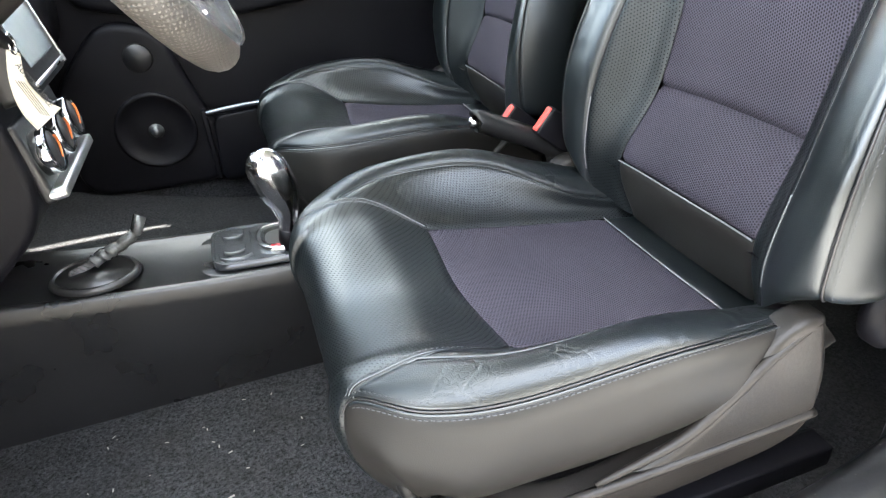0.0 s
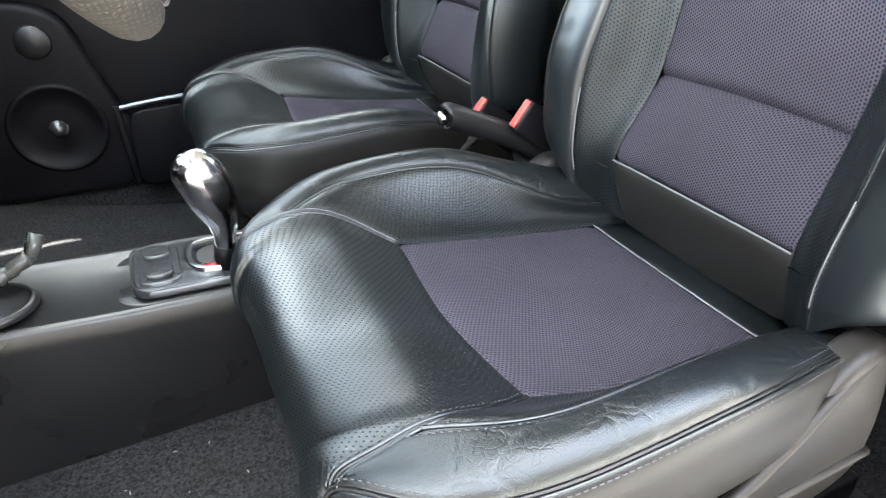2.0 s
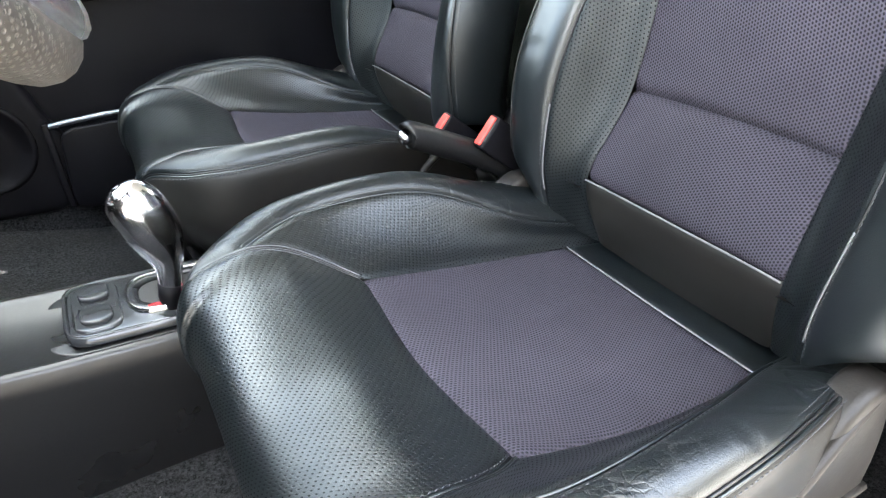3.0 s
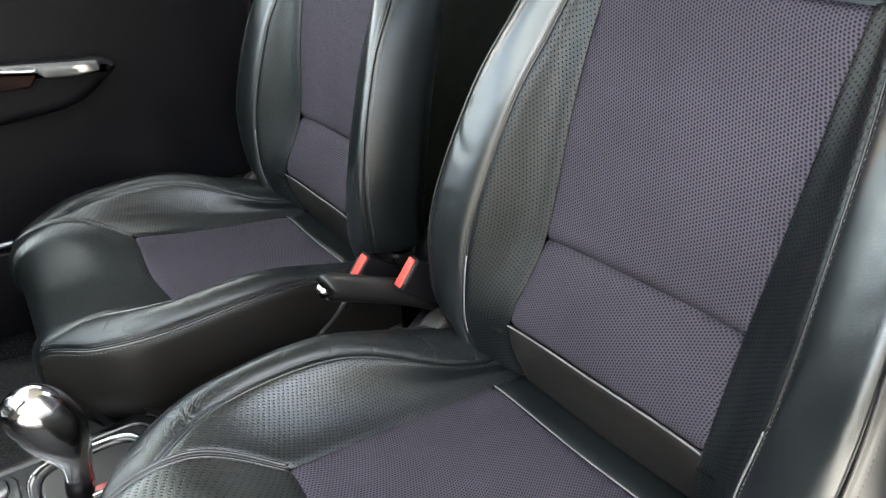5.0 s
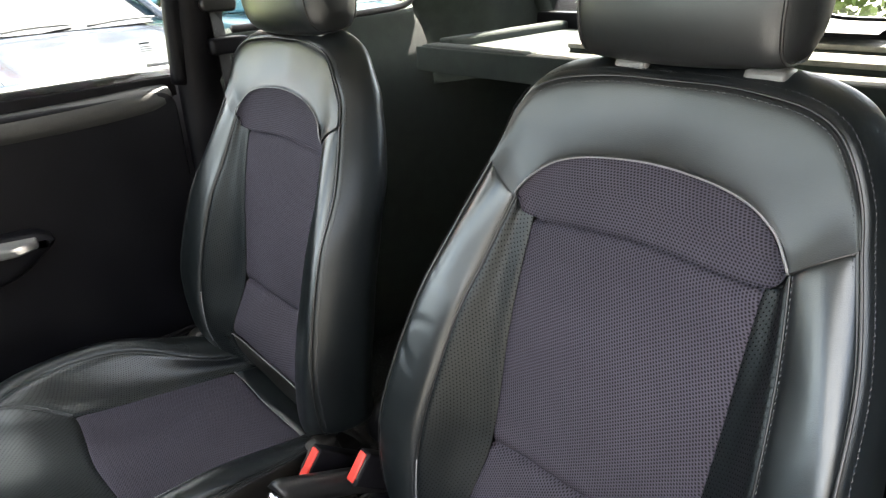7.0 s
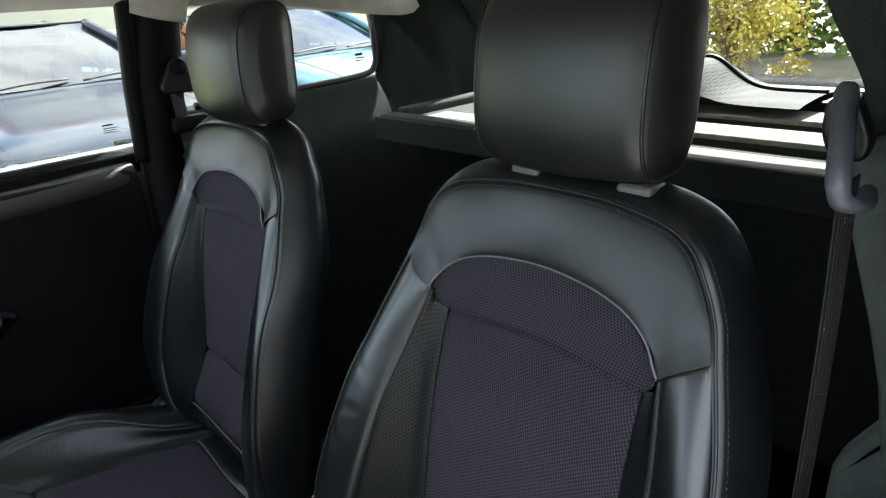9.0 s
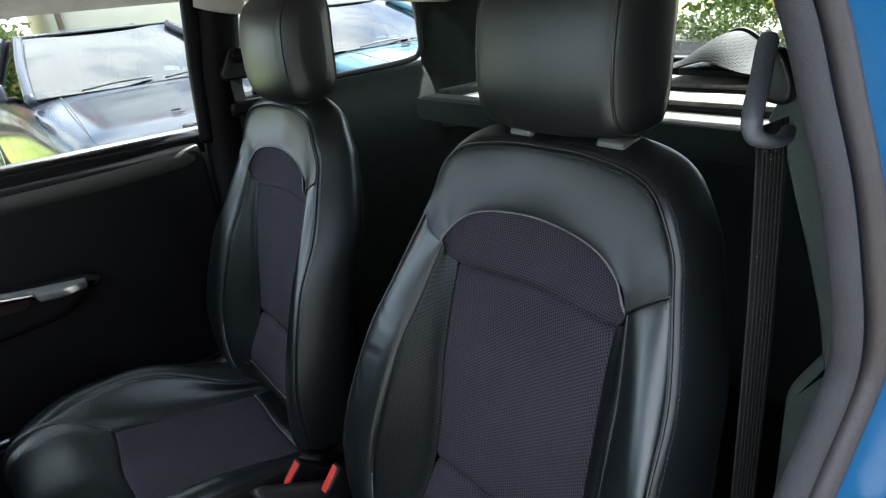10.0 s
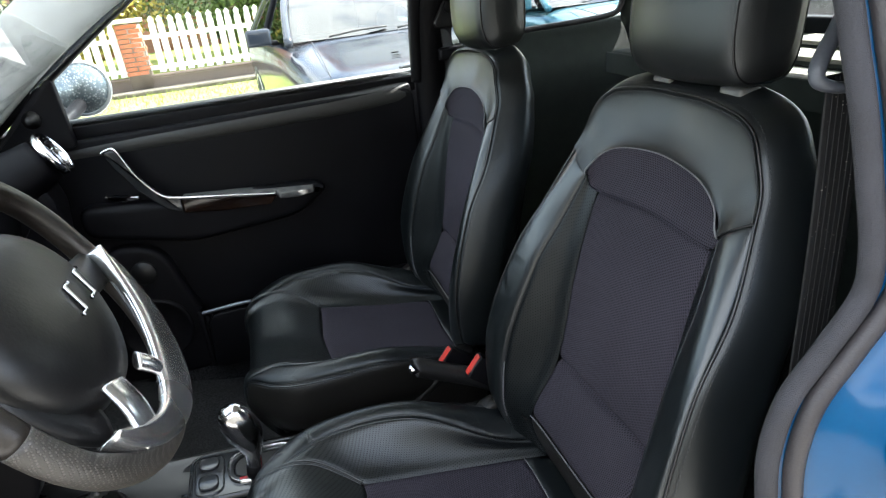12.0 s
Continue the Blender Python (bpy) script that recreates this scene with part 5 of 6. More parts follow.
part("gate_indicator", on_console(rrect(-0.010, 0.066, 0.9155, 0.925, 0.003), 0.4715, 0.005, 0.001), plain("red_strip", (0.35, 0.012, 0.018), 0.25), con, "red gear indicator strip")
gear = thing("gear_lever", "polished chrome automatic gear knob on a black stalk", "gear lever")
axis = line([(0.0210, 0.923, 0.484), (0.0250, 0.923, 0.530), (0.0150, 0.923, 0.586), (-0.0040, 0.923, 0.627)], 200)
kn, prof = [], []
for k in range(60):
    u = math.sin(math.pi / 2 * k / 59) ** 1.0
    kn.append(axis[min(199, int(u * 199))])
    e = min(1, max(0, (u - 0.14) / 0.46))
    grow = 0.0140 + 0.0175 * e * e * (3 - 2 * e)
    prof.append(grow if u < 0.70 else grow * math.sqrt(max(0.002, 1 - ((u - 0.70) / 0.30) ** 2)))
part("knob", sweep(kn, [float(v) for v in prof], 28, side=(1, 0, 0.3), flat=0.78), M_CHROME, gear, "polished chrome knob")
part("stalk", sweep([(0.019, 0.923, 0.456), (0.017, 0.923, 0.478), (0.021, 0.923, 0.492)], [0.0135, 0.0135, 0.0145], 18), M_DARKTRIM, gear)
# cup holder
CUP = Vector((-0.266, 0.932, 0.479))
oval = Matrix.Translation(CUP) @ Matrix.Rotation(radians(4), 4, "Y") @ Matrix.Diagonal((1.0, 0.88, 1, 1))
part("cup_rim", turned(lathe([(0.052, 0.000), (0.0545, 0.0085), (0.059, 0.0085), (0.064, 0.0), (0.052, -0.004)], 48), oval), M_SATIN, con, "satin rim of the cup holder")
part("cup_well", turned(lathe([(0.054, 0.006), (0.051, 0.0015), (0.040, -0.001), (0.001, -0.0012)], 48), oval), M_SATIN, con, "satin cup well")
# black disc put in for the shade on the left of the shallow well
part("cup_shade", turned(lathe([(0.030, 0.0), (0.030, 0.004), (0.027, 0.005), (0.001, 0.002)], 32), oval @ Matrix.Translation((-0.018, 0.004, -0.001))), M_INK, con, "black disc drawn as the shaded side of the well")
cable = thing("braided_cord", "grey braided cord bundle in clear wrapping standing in the cup holder", "cord")
ax = line([(-0.300, 0.938, 0.487), (-0.275, 0.948, 0.492), (-0.245, 0.960, 0.500), (-0.203, 0.975, 0.517)], 30)
for k in range(3):
    tw = [p + Vector((0, math.cos(i * 0.9 + k * 2.1), math.sin(i * 0.9 + k * 2.1))) * 0.0032 for i, p in enumerate(ax)]
    part("strand", sweep(tw, 0.0036, 8), plain("grey_braid", (0.06, 0.06, 0.06), 0.7, grain=300, vary=0.8, bumpy=0.8), cable)
wrap = [p + Vector((random.uniform(-1, 1), random.uniform(-1, 1), random.uniform(-1, 1))) * 0.002 for p in ax[12:]] + [ax[-1] + Vector((0.012, 0.012, 0.02))]
part("wrapping", sweep(wrap, [0.008 + 0.004 * random.random() for _ in wrap], 9), plain("clear_film", (0.05, 0.052, 0.05), 0.18, grain=90, vary=0.6, bumpy=0.6), cable, "crumpled clear film")

# ---- seat bases, and the seats themselves ----
def seat_base(seat):
    b = part("seat_base", box(0.13, 0.60, -0.17, 0.17, 0.25, 0.43, 0.02), M_DARKTRIM, seat, "black seat frame with grey-brown plastic valances")
    for d in (-1, 1):
        up = line([(0.105, 0, 0.480), (0.15, 0, 0.446), (0.22, 0, 0.424), (0.31, 0, 0.436), (0.37, 0, 0.472), (0.412, 0, 0.518), (0.435, 0, 0.548), (0.462, 0, 0.562), (0.487, 0, 0.560)], 30)
        low = line([(0.490, 0, 0.548), (0.505, 0, 0.490), (0.508, 0, 0.447), (0.500, 0, 0.410), (0.466, 0, 0.390), (0.393, 0, 0.382), (0.31, 0, 0.378), (0.22, 0, 0.388), (0.13, 0, 0.43)], 30)
        shape = [(p.x, p.z) for p in up] + [(p.x, p.z) for p in low]
        part("valance", prism(shape, 0.034, "y", 0.214 if d > 0 else -0.248, 0.010, 4), M_GREYPLASTIC, b, "grey-brown plastic side valance")
        part("valance_rib", sweep([Vector((p.x, d * 0.247, p.z)) for p in line([(0.20, 0, 0.424), (0.254, 0, 0.424), (0.318, 0, 0.424), (0.40, 0, 0.425), (0.456, 0, 0.426), (0.505, 0, 0.428)], 20)], 0.006, 8), M_GREYPLASTIC, b)
        crest = line([(0.24, d * 0.245, 0.432), (0.33, d * 0.247, 0.456), (0.38, d * 0.247, 0.490), (0.425, d * 0.246, 0.525), (0.480, d * 0.244, 0.553)], 24)
        part("valance_crest", sweep(crest, [0.003 + 0.004 * math.sin(math.pi * i / 23) for i in range(24)], 10), M_GREYPLASTIC, b)
        part("runner", box(0.08, 0.62, d * 0.19 - 0.018, d * 0.19 + 0.018, 0.25, 0.285, 0.004), M_DARKTRIM, b)
        part("front_bracket", sweep(line([(0.055, d * 0.185, 0.50), (0.065, d * 0.19, 0.44), (0.09, d * 0.195, 0.39), (0.14, d * 0.20, 0.37)], 16), 0.007, 8), M_PLASTIC, b)
        part("recliner_cover", turned(lathe([(0.052, 0.0), (0.052, 0.012), (0.044, 0.022), (0.001, 0.026)], 30), pose(0.60, d * 0.232, 0.535, -90 * d, 0, 0)), M_DARKTRIM, b)
    return b


lint = bmesh.new()
for k in range(90):
    x, y = random.uniform(-0.55, 0.12), random.uniform(0.32, 0.84)
    a, h = random.uniform(0, 3.14), random.uniform(0.001, 0.0035) * (2.2 if k % 9 == 0 else 1)
    dx, dy = h * math.cos(a), h * math.sin(a)
    w = 0.0008
    z = 0.2515 + random.uniform(0, 0.002)
    q = [(x - dx - dy * 0.3, y - dy + dx * 0.3, z), (x + dx - dy * 0.3, y + dy + dx * 0.3, z), (x + dx + dy * 0.3, y + dy - dx * 0.3, z), (x - dx + dy * 0.3, y - dy - dx * 0.3, z), (x, y, z + w)]
    vs = [lint.verts.new(v) for v in q]
    for i in range(4):
        lint.faces.new((vs[i], vs[(i + 1) % 4], vs[4]))
tagged(part("carpet_lint", lint, plain("pale_lint", (0.28, 0.26, 0.23), 0.8, grain=60), smooth=False), "small pale crumbs and lint lying on the carpet", "lint", kind="stuff")
driver_seat = build_seat("black leather driver's seat with worn creased bolsters and grey-purple mesh inserts")
driver_seat.location = (0, SEAT_Y, 0)
passenger_seat = build_seat("black leather passenger seat, standing upright, with grey-purple mesh inserts", 3.5, (-0.014, -0.003, -0.005))
passenger_seat.matrix_basis = pose(0.408, SEAT_Y + GAP, 0.003, 0, 0, -1.5) @ pose(-0.40, 0, 0)

# ---- dashboard, steering wheel and controls ----
dash = thing("dashboard", "dark grained dashboard with chrome-ringed vent", "dashboard")
dsec = [(-0.95, 0.60), (-0.92, 0.93), (-0.70, 0.985), (-0.46, 0.995), (-0.395, 0.975), (-0.375, 0.93), (-0.40, 0.80), (-0.47, 0.66), (-0.56, 0.58)]
part("dash_body", prism(outline_round(dsec, 0.03), 1.30, "y", 0.28, 0.0), M_DARKTRIM, dash)
stack = prism(outline_round([(-0.60, 0.50), (-0.40, 0.50), (-0.285, 0.60), (-0.262, 0.66), (-0.285, 0.90), (-0.36, 0.97), (-0.60, 0.97)], 0.03), 0.25, "y", 0.83, 0.012, 3)
part("centre_panel", stack, M_DARKTRIM, dash)
part("control_panel", turned(box(-0.004, 0.012, 0.845, 1.065, -0.055, 0.050, 0.006, 3), pose(-0.268, 0, 0.688, 0, -8, 0)), M_PLASTIC, dash)
part("panel_trim", turned(box(0.0, 0.028, 0.845, 1.070, -0.052, -0.036, 0.006, 3), pose(-0.268, 0, 0.688, 0, -8, 0)), M_ALU, dash, "bright lower edge of the heater panel")
for yy in (0.880, 0.955, 1.030):
    knob = part("heater_knob", turned(lathe([(0.030, 0.0), (0.030, 0.018), (0.026, 0.022), (0.024, 0.018)], 30), pose(-0.258, yy, 0.692, 0, 82, 0)), M_CHROME, dash, "chrome-ringed heater knob")
    part("knob_face", turned(lathe([(0.024, 0.0), (0.024, 0.019), (0.001, 0.021)], 28), pose(-0.258, yy, 0.692, 0, 82, 0)), M_INK, knob)
    arc = [Vector((-0.2365, yy + 0.017 * math.sin(a), 0.695 + 0.017 * math.cos(a))) for a in np.linspace(0.5, 2.6, 10)]
    part("knob_mark", sweep(arc, 0.0016, 6), M_ORANGE, knob)
radio = part("radio", turned(box(-0.02, 0.045, 0.87, 1.06, -0.055, 0.055, 0.010, 3), pose(-0.285, 0, 0.805, 0, -14, 0)), M_PLASTIC, dash, "black radio unit with grey screen")
at_radio = pose(-0.285, 0, 0.805, 0, -14, 0)
part("radio_bezel", turned(box(0.042, 0.0475, 0.878, 1.052, -0.046, -0.040, 0.002), at_radio), M_ALU, radio, "thin silver line on the radio")
part("radio_bezel", turned(box(0.020, 0.0465, 1.0575, 1.0625, -0.050, 0.050, 0.002), at_radio), M_ALU, radio)
part("radio_bezel", turned(box(-0.015, 0.043, 0.875, 1.055, 0.0535, 0.0575, 0.002), at_radio), M_ALU, radio)
part("radio_screen", turned(box(0.044, 0.048, 0.90, 1.03, -0.025, 0.040, 0.003), at_radio), M_SCREEN, radio)
vent = pose(-0.295, 1.50, 1.006, 0, 61, 4)
vr = part("air_vent", turned(lathe([(0.052, 0.0), (0.055, 0.012), (0.048, 0.020), (0.043, 0.012), (0.042, 0.002)], 36), vent), M_CHROME, dash, "round air vent with a chrome ring")
part("vent_core", turned(lathe([(0.042, 0.0), (0.040, 0.008), (0.001, 0.012)], 30), vent), M_GATE, vr)
part("vent_shell", sweep(line([(-0.43, 1.47, 0.955), (-0.365, 1.485, 0.972), (-0.305, 1.50, 1.000)], 8), [0.062, 0.064, 0.063, 0.062, 0.060, 0.057, 0.054, 0.051], 20), M_DARKTRIM, vr)
part("dash_end", prism(outline_round([(-0.60, 0.55), (-0.33, 0.72), (-0.305, 0.90), (-0.33, 0.965), (-0.60, 0.985)], 0.04), 0.12, "y", 1.46, 0.02, 3), M_DARKTRIM, dash)

W_C, W_TILT = Vector((-0.0932, 0.6149, 0.9947)), 28.84
RIM = [0.172, 0.183, 0.196, 0.188, 0.1915, 0.1835, 0.1765]     # its radius from the top to the bottom in steps of 30 degrees
wheel = thing("steering_wheel", "grey perforated leather steering wheel with chrome spokes", "steering wheel")
wm = Matrix.Translation(W_C) @ Euler((0, radians(90 - W_TILT), 0)).to_matrix().to_4x4()


def rim_radius(a):
    """The rim's radius at the clock angle a, in degrees from its right side upward; the wheel is alike on both sides."""
    b = (a + 180) % 360 - 180
    b = 180 - b if b > 90 else -180 - b if b < -90 else b
    return float(catmull(RIM, (90 - b) / 30))


def wheel_pt(a, r, h=0.0):
    """A point of the wheel, r metres from its middle and h before its plane."""
    c, s = math.cos(radians(a)), math.sin(radians(a))
    return wm @ Vector((-r * s, r * c, h))


def wheel_xy(right, up, h=0.0):
    return wm @ Vector((-up, right, h))


def dotted_leather():
    m, n, l, b = mat_base("rim_leather", (0.055, 0.050, 0.044), 0.42)
    v = n.new("ShaderNodeTexVoronoi")
    v.inputs["Scale"].default_value = 330
    v.inputs["Randomness"].default_value = 0.10
    l.new(coords(n), v.inputs["Vector"])
    dot = remap(n, l, v.outputs["Distance"], 0.25, 0.45, 0.0, 1.0)
    l.new(mix_colour(n, l, dot, (0.085, 0.078, 0.068), (0.040, 0.036, 0.031)), b.inputs["Base Color"])
    bump(n, l, b, dot, 0.5, 0.001)
    return m


lower = [wheel_pt(a, rim_radius(a)) for a in np.linspace(-172, -48, 60)]
part("rim", sweep(lower, 0.0165, 16), dotted_leather(), wheel, "grey-brown perforated leather lower rim")
upper = [wheel_pt(a, rim_radius(a)) for a in np.linspace(-48.5, 188.5, 100)]
part("rim", sweep(upper, 0.0162, 16), plain("rim_smooth_leather", (0.016, 0.013, 0.011), 0.36, grain=160, vary=0.3, bumpy=0.25), wheel, "smooth dark brown leather upper rim")
UPW = tuple(wm.to_3x3() @ Vector((0, 0, 1)))


def rim_insert():
    """A crescent of chrome between the hub and the rim: its middle and half width at steps of the angle."""
    bm = bmesh.new()
    k = np.linspace(0, 7, 60)
    mid = catmull([0.172, 0.168, 0.160, 0.156, 0.157, 0.164, 0.168, 0.170], k)
    wide = catmull([0.006, 0.026, 0.034, 0.037, 0.033, 0.020, 0.013, 0.003], k)
    ang = catmull([0.0, -15.0, -38.0, -60.0, -82.0, -106.0, -126.0, -146.0], k)
    rings = []
    for m, w, a in zip(mid, wide, ang):
        ring = []
        for i in range(16):
            t = 2 * math.pi * i / 16
            c, s = math.cos(math.radians(a)), math.sin(math.radians(a))
            r = m + w * math.cos(t)
            ring.append(bm.verts.new(wm @ Vector((-r * s, r * c, 0.016 + 0.012 * math.sin(t) - 0.010 * (math.cos(t) < 0) * math.cos(t)))))
        rings.append(ring)
    for p, q in zip(rings, rings[1:]):
        for i in range(16):
            bm.faces.new((p[i], p[(i + 1) % 16], q[(i + 1) % 16], q[i]))
    bm.faces.new(rings[0])
    bm.faces.new(rings[-1][::-1])
    bmesh.ops.recalc_face_normals(bm, faces=bm.faces)
    return bm


part("rim_insert", rim_insert(), M_POLISHED, wheel, "broad chrome rim insert")


def hub():
    bm = bmesh.new()
    prof = [(0.001, 0.036), (0.05, 0.035), (0.09, 0.029), (0.118, 0.016), (0.127, -0.006), (0.11, -0.03)]
    rings = []
    for r, h in prof:
        rings.append([bm.verts.new(wm @ Vector((-(r * 0.84) * math.sin(t) - 0.004, r * 1.05 * math.cos(t) * (1 + 0.10 * math.sin(t)) - 0.022, h))) for t in np.linspace(0, 2 * math.pi, 41)[:-1]])
    for a, b in zip(rings, rings[1:]):
        for i in range(40):
            bm.faces.new((a[i], b[i], b[(i + 1) % 40], a[(i + 1) % 40]))
    bm.faces.new(rings[0])
    bm.faces.new(rings[-1][::-1])
    bmesh.ops.recalc_face_normals(bm, faces=bm.faces)
    return bm


part("hub_pad", hub(), M_PLASTIC, wheel, "grained black hub pad")
for ends, wide in ((((0.004, -0.098), (0.016, -0.122), (0.032, -0.152)), 2.0), (((-0.066, -0.078), (-0.080, -0.108), (-0.096, -0.146)), 3.6)):
    pts = [wheel_xy(a, b, h) for (a, b), h in zip(ends, (0.022, 0.025, 0.017))]
    part("spoke", sweep(line(pts, 12), 0.0065, 14, side=UPW, flat=wide), M_POLISHED, wheel, "bright spoke finger")
for a in (-6, 150):
    pts = [wheel_pt(a, r, h) for r, h in ((0.08, 0.0), (0.12, 0.0), (0.185, 0.0))]
    part("spoke", sweep(line(pts, 12), [0.010] * 12, 14, side=UPW, flat=2.6), M_PLASTIC, wheel)
part("hub_lower", sweep([wheel_pt(a, 0.132, -0.008) for a in np.linspace(-195, -132, 24)], 0.011, 12, side=UPW, flat=2.2), M_PLASTIC, wheel)
# two plain slanting bars for the maker's badge
for y0 in (-0.010, 0.032):
    hook = [wheel_xy(y0 - 0.012, -0.016, 0.0385), wheel_xy(y0 + 0.002, -0.016, 0.0385), wheel_xy(y0 + 0.008, 0.014, 0.0378), wheel_xy(y0 + 0.022, 0.014, 0.0370)]
    part("badge_bar", sweep(hook, 0.0026, 6), M_CHROME, wheel)
col = part("column_shroud", sweep([wm @ Vector((0, 0, h)) for h in (-0.03, -0.08, -0.16, -0.28)], [0.045, 0.062, 0.070, 0.075], 20, flat=1.15), M_GREYPLASTIC, wheel, "grey-brown column shroud")
tag = thing("key_tag", "cream card tag with black print hanging from the ignition key", "tag")
tag_l = line([(-0.2062, 0.735, 0.8424), (-0.2142, 0.733, 0.8133), (-0.2162, 0.735, 0.7819), (-0.2088, 0.738, 0.7577)], 14)
tag_r = line([(-0.1969, 0.739, 0.8348), (-0.1999, 0.736, 0.8101), (-0.1921, 0.738, 0.7885), (-0.1804, 0.741, 0.7763)], 14)
tagp = np.array([[tuple(a * (1 - v) + b * v) for v in np.linspace(0, 1, 6)] for a, b in zip(tag_l, tag_r)])
tb = sheet(tagp)
bmesh.ops.solidify(tb, geom=tb.faces[:], thickness=0.0008)
part("card", tb, M_TAG, tag)
part("ignition_key", sweep([(-0.222, 0.655, 0.895), (-0.212, 0.70, 0.872), (-0.203, 0.733, 0.846)], [0.016, 0.012, 0.006], 10), M_DARKTRIM, tag)
part("key_ring", sweep([Vector((-0.20, 0.735 + 0.010 * math.cos(a), 0.845 + 0.010 * math.sin(a))) for a in np.linspace(0, 6.28, 17)[:-1]], 0.0012, 6, closed=True), M_CHROME, tag)
fc = bpy.data.curves.new("tag_text", "FONT")
fc.body = "AUTOMOBILE"
fc.size = 0.0078
fc.extrude = 0.0001
txt = new("tag_text", fc)
txt.parent = tag
fc.materials.append(M_INK)
run_x = (Vector((-0.1845, 0, 0.7815)) - Vector((-0.2005, 0, 0.8285))).normalized()
run_z = Vector((0, -1, 0))
run_y = run_z.cross(run_x)
txt.matrix_basis = Matrix.Translation((-0.2035, 0.7305, 0.8265)) @ Matrix((run_x, run_y, run_z)).transposed().to_4x4()
for k in range(4):
    a, b = Vector((-0.2085 + 0.0022 * k, 0.7315, 0.812 - 0.0008 * k)), Vector((-0.2085 + 0.0022 * k + 0.010, 0.7335, 0.774 - 0.0008 * k))
    part("print_bar", sweep([a, b], 0.0004, 4), M_INK, tag)

# ---- outside ----
M_PAVE = plain("concrete", (0.26, 0.25, 0.235), 0.85, grain=6, vary=0.25, bumpy=0.5, dist=0.004)
M_GRASS = plain("lawn", (0.26, 0.31, 0.06), 0.9, grain=30, vary=0.7, bumpy=1.0, dist=0.02)
M_FENCE = plain("white_fence_paint", (0.80, 0.80, 0.78), 0.5, grain=30, vary=0.06, bumpy=0.2)
M_BRICK = plain("red_brick", (0.36, 0.11, 0.055), 0.85, grain=60, vary=0.4, bumpy=0.6)
M_WALLBASE = plain("brown_plinth", (0.13, 0.095, 0.075), 0.85, grain=30, vary=0.2, bumpy=0.5)
M_RENDER = plain("pale_render", (0.62, 0.60, 0.55), 0.9, grain=20, vary=0.08, bumpy=0.5)
M_LEAF = plain("leaf_green", (0.085, 0.13, 0.02), 0.6, grain=8, vary=0.5, bumpy=0.0)
M_LEAFY = plain("leaf_yellow", (0.30, 0.25, 0.03), 0.6, grain=8, vary=0.5, bumpy=0.0)
M_BARK = plain("bark", (0.12, 0.09, 0.06), 0.9, grain=40, vary=0.4, bumpy=0.8)
M_TYRE = plain("tyre_rubber", (0.02, 0.02, 0.02), 0.8, grain=90)
M_CARGLASS = glass("tinted_glass", (0.22, 0.34, 0.38), ior=2.5)
FENCE_Y = 11.6
tagged(part("ground", box(-80, 80, -60, 80, -0.3, 0.0, 0), M_PAVE), "sunlit pale concrete yard", "ground", kind="structure")
tagged(part("lawn", box(-14, 10, 6.4, FENCE_Y - 0.35, -0.05, 0.02, 0), M_GRASS), "sunlit yellow-green lawn strip", "lawn", kind="structure")
tagged(part("lawn", box(-30, 30, FENCE_Y + 0.2, 60, -0.05, 0.03, 0), M_GRASS), "garden lawn behind the fence", "lawn", kind="structure")
M_SOIL = plain("garden_soil", (0.075, 0.075, 0.045), 0.95, grain=12, vary=0.6, bumpy=1.0, dist=0.02)
tagged(part("flower_bed", box(5.2, 16, -8, 9.5, -0.05, 0.025, 0), M_SOIL), "dry flower bed and grass behind the car", "flower bed", kind="structure")
# unseen wall, added to cut the sky light from the driver's side
tagged(part("light_block_wall", box(-9, 9, -2.1, -1.85, 0.0, 1.7, 0.01), plain("light_block_render", (0.16, 0.15, 0.13), 0.9, grain=14, vary=0.3, bumpy=0.6)), "plain grey-brown wall, added out of view to block light", "wall", kind="structure")
tagged(part("soil_strip", box(-14, 10, FENCE_Y - 0.50, FENCE_Y - 0.09, -0.05, 0.09, 0.03), plain("pebbly_soil", (0.13, 0.11, 0.085), 0.95, grain=40, vary=0.6, bumpy=1.0, dist=0.02)), "pebbly soil strip along the fence", "flower bed", kind="structure")
gb = bmesh.new()
for k in range(5200):
    x, y = random.uniform(-4.5, 1.6), random.uniform(7.5, FENCE_Y - 0.3)
    a, h = random.uniform(0, 3.14), random.uniform(0.03, 0.10)
    v = [gb.verts.new((x - 0.008 * math.cos(a), y - 0.008 * math.sin(a), 0.015)), gb.verts.new((x + 0.008 * math.cos(a), y + 0.008 * math.sin(a), 0.015)), gb.verts.new((x + random.uniform(-0.04, 0.04), y + random.uniform(-0.04, 0.04), h))]
    gb.faces.new(v)
tagged(part("grass_blades", gb, M_GRASS, smooth=False), "short yellow-green grass blades on the lawn", "grass", kind="stuff")


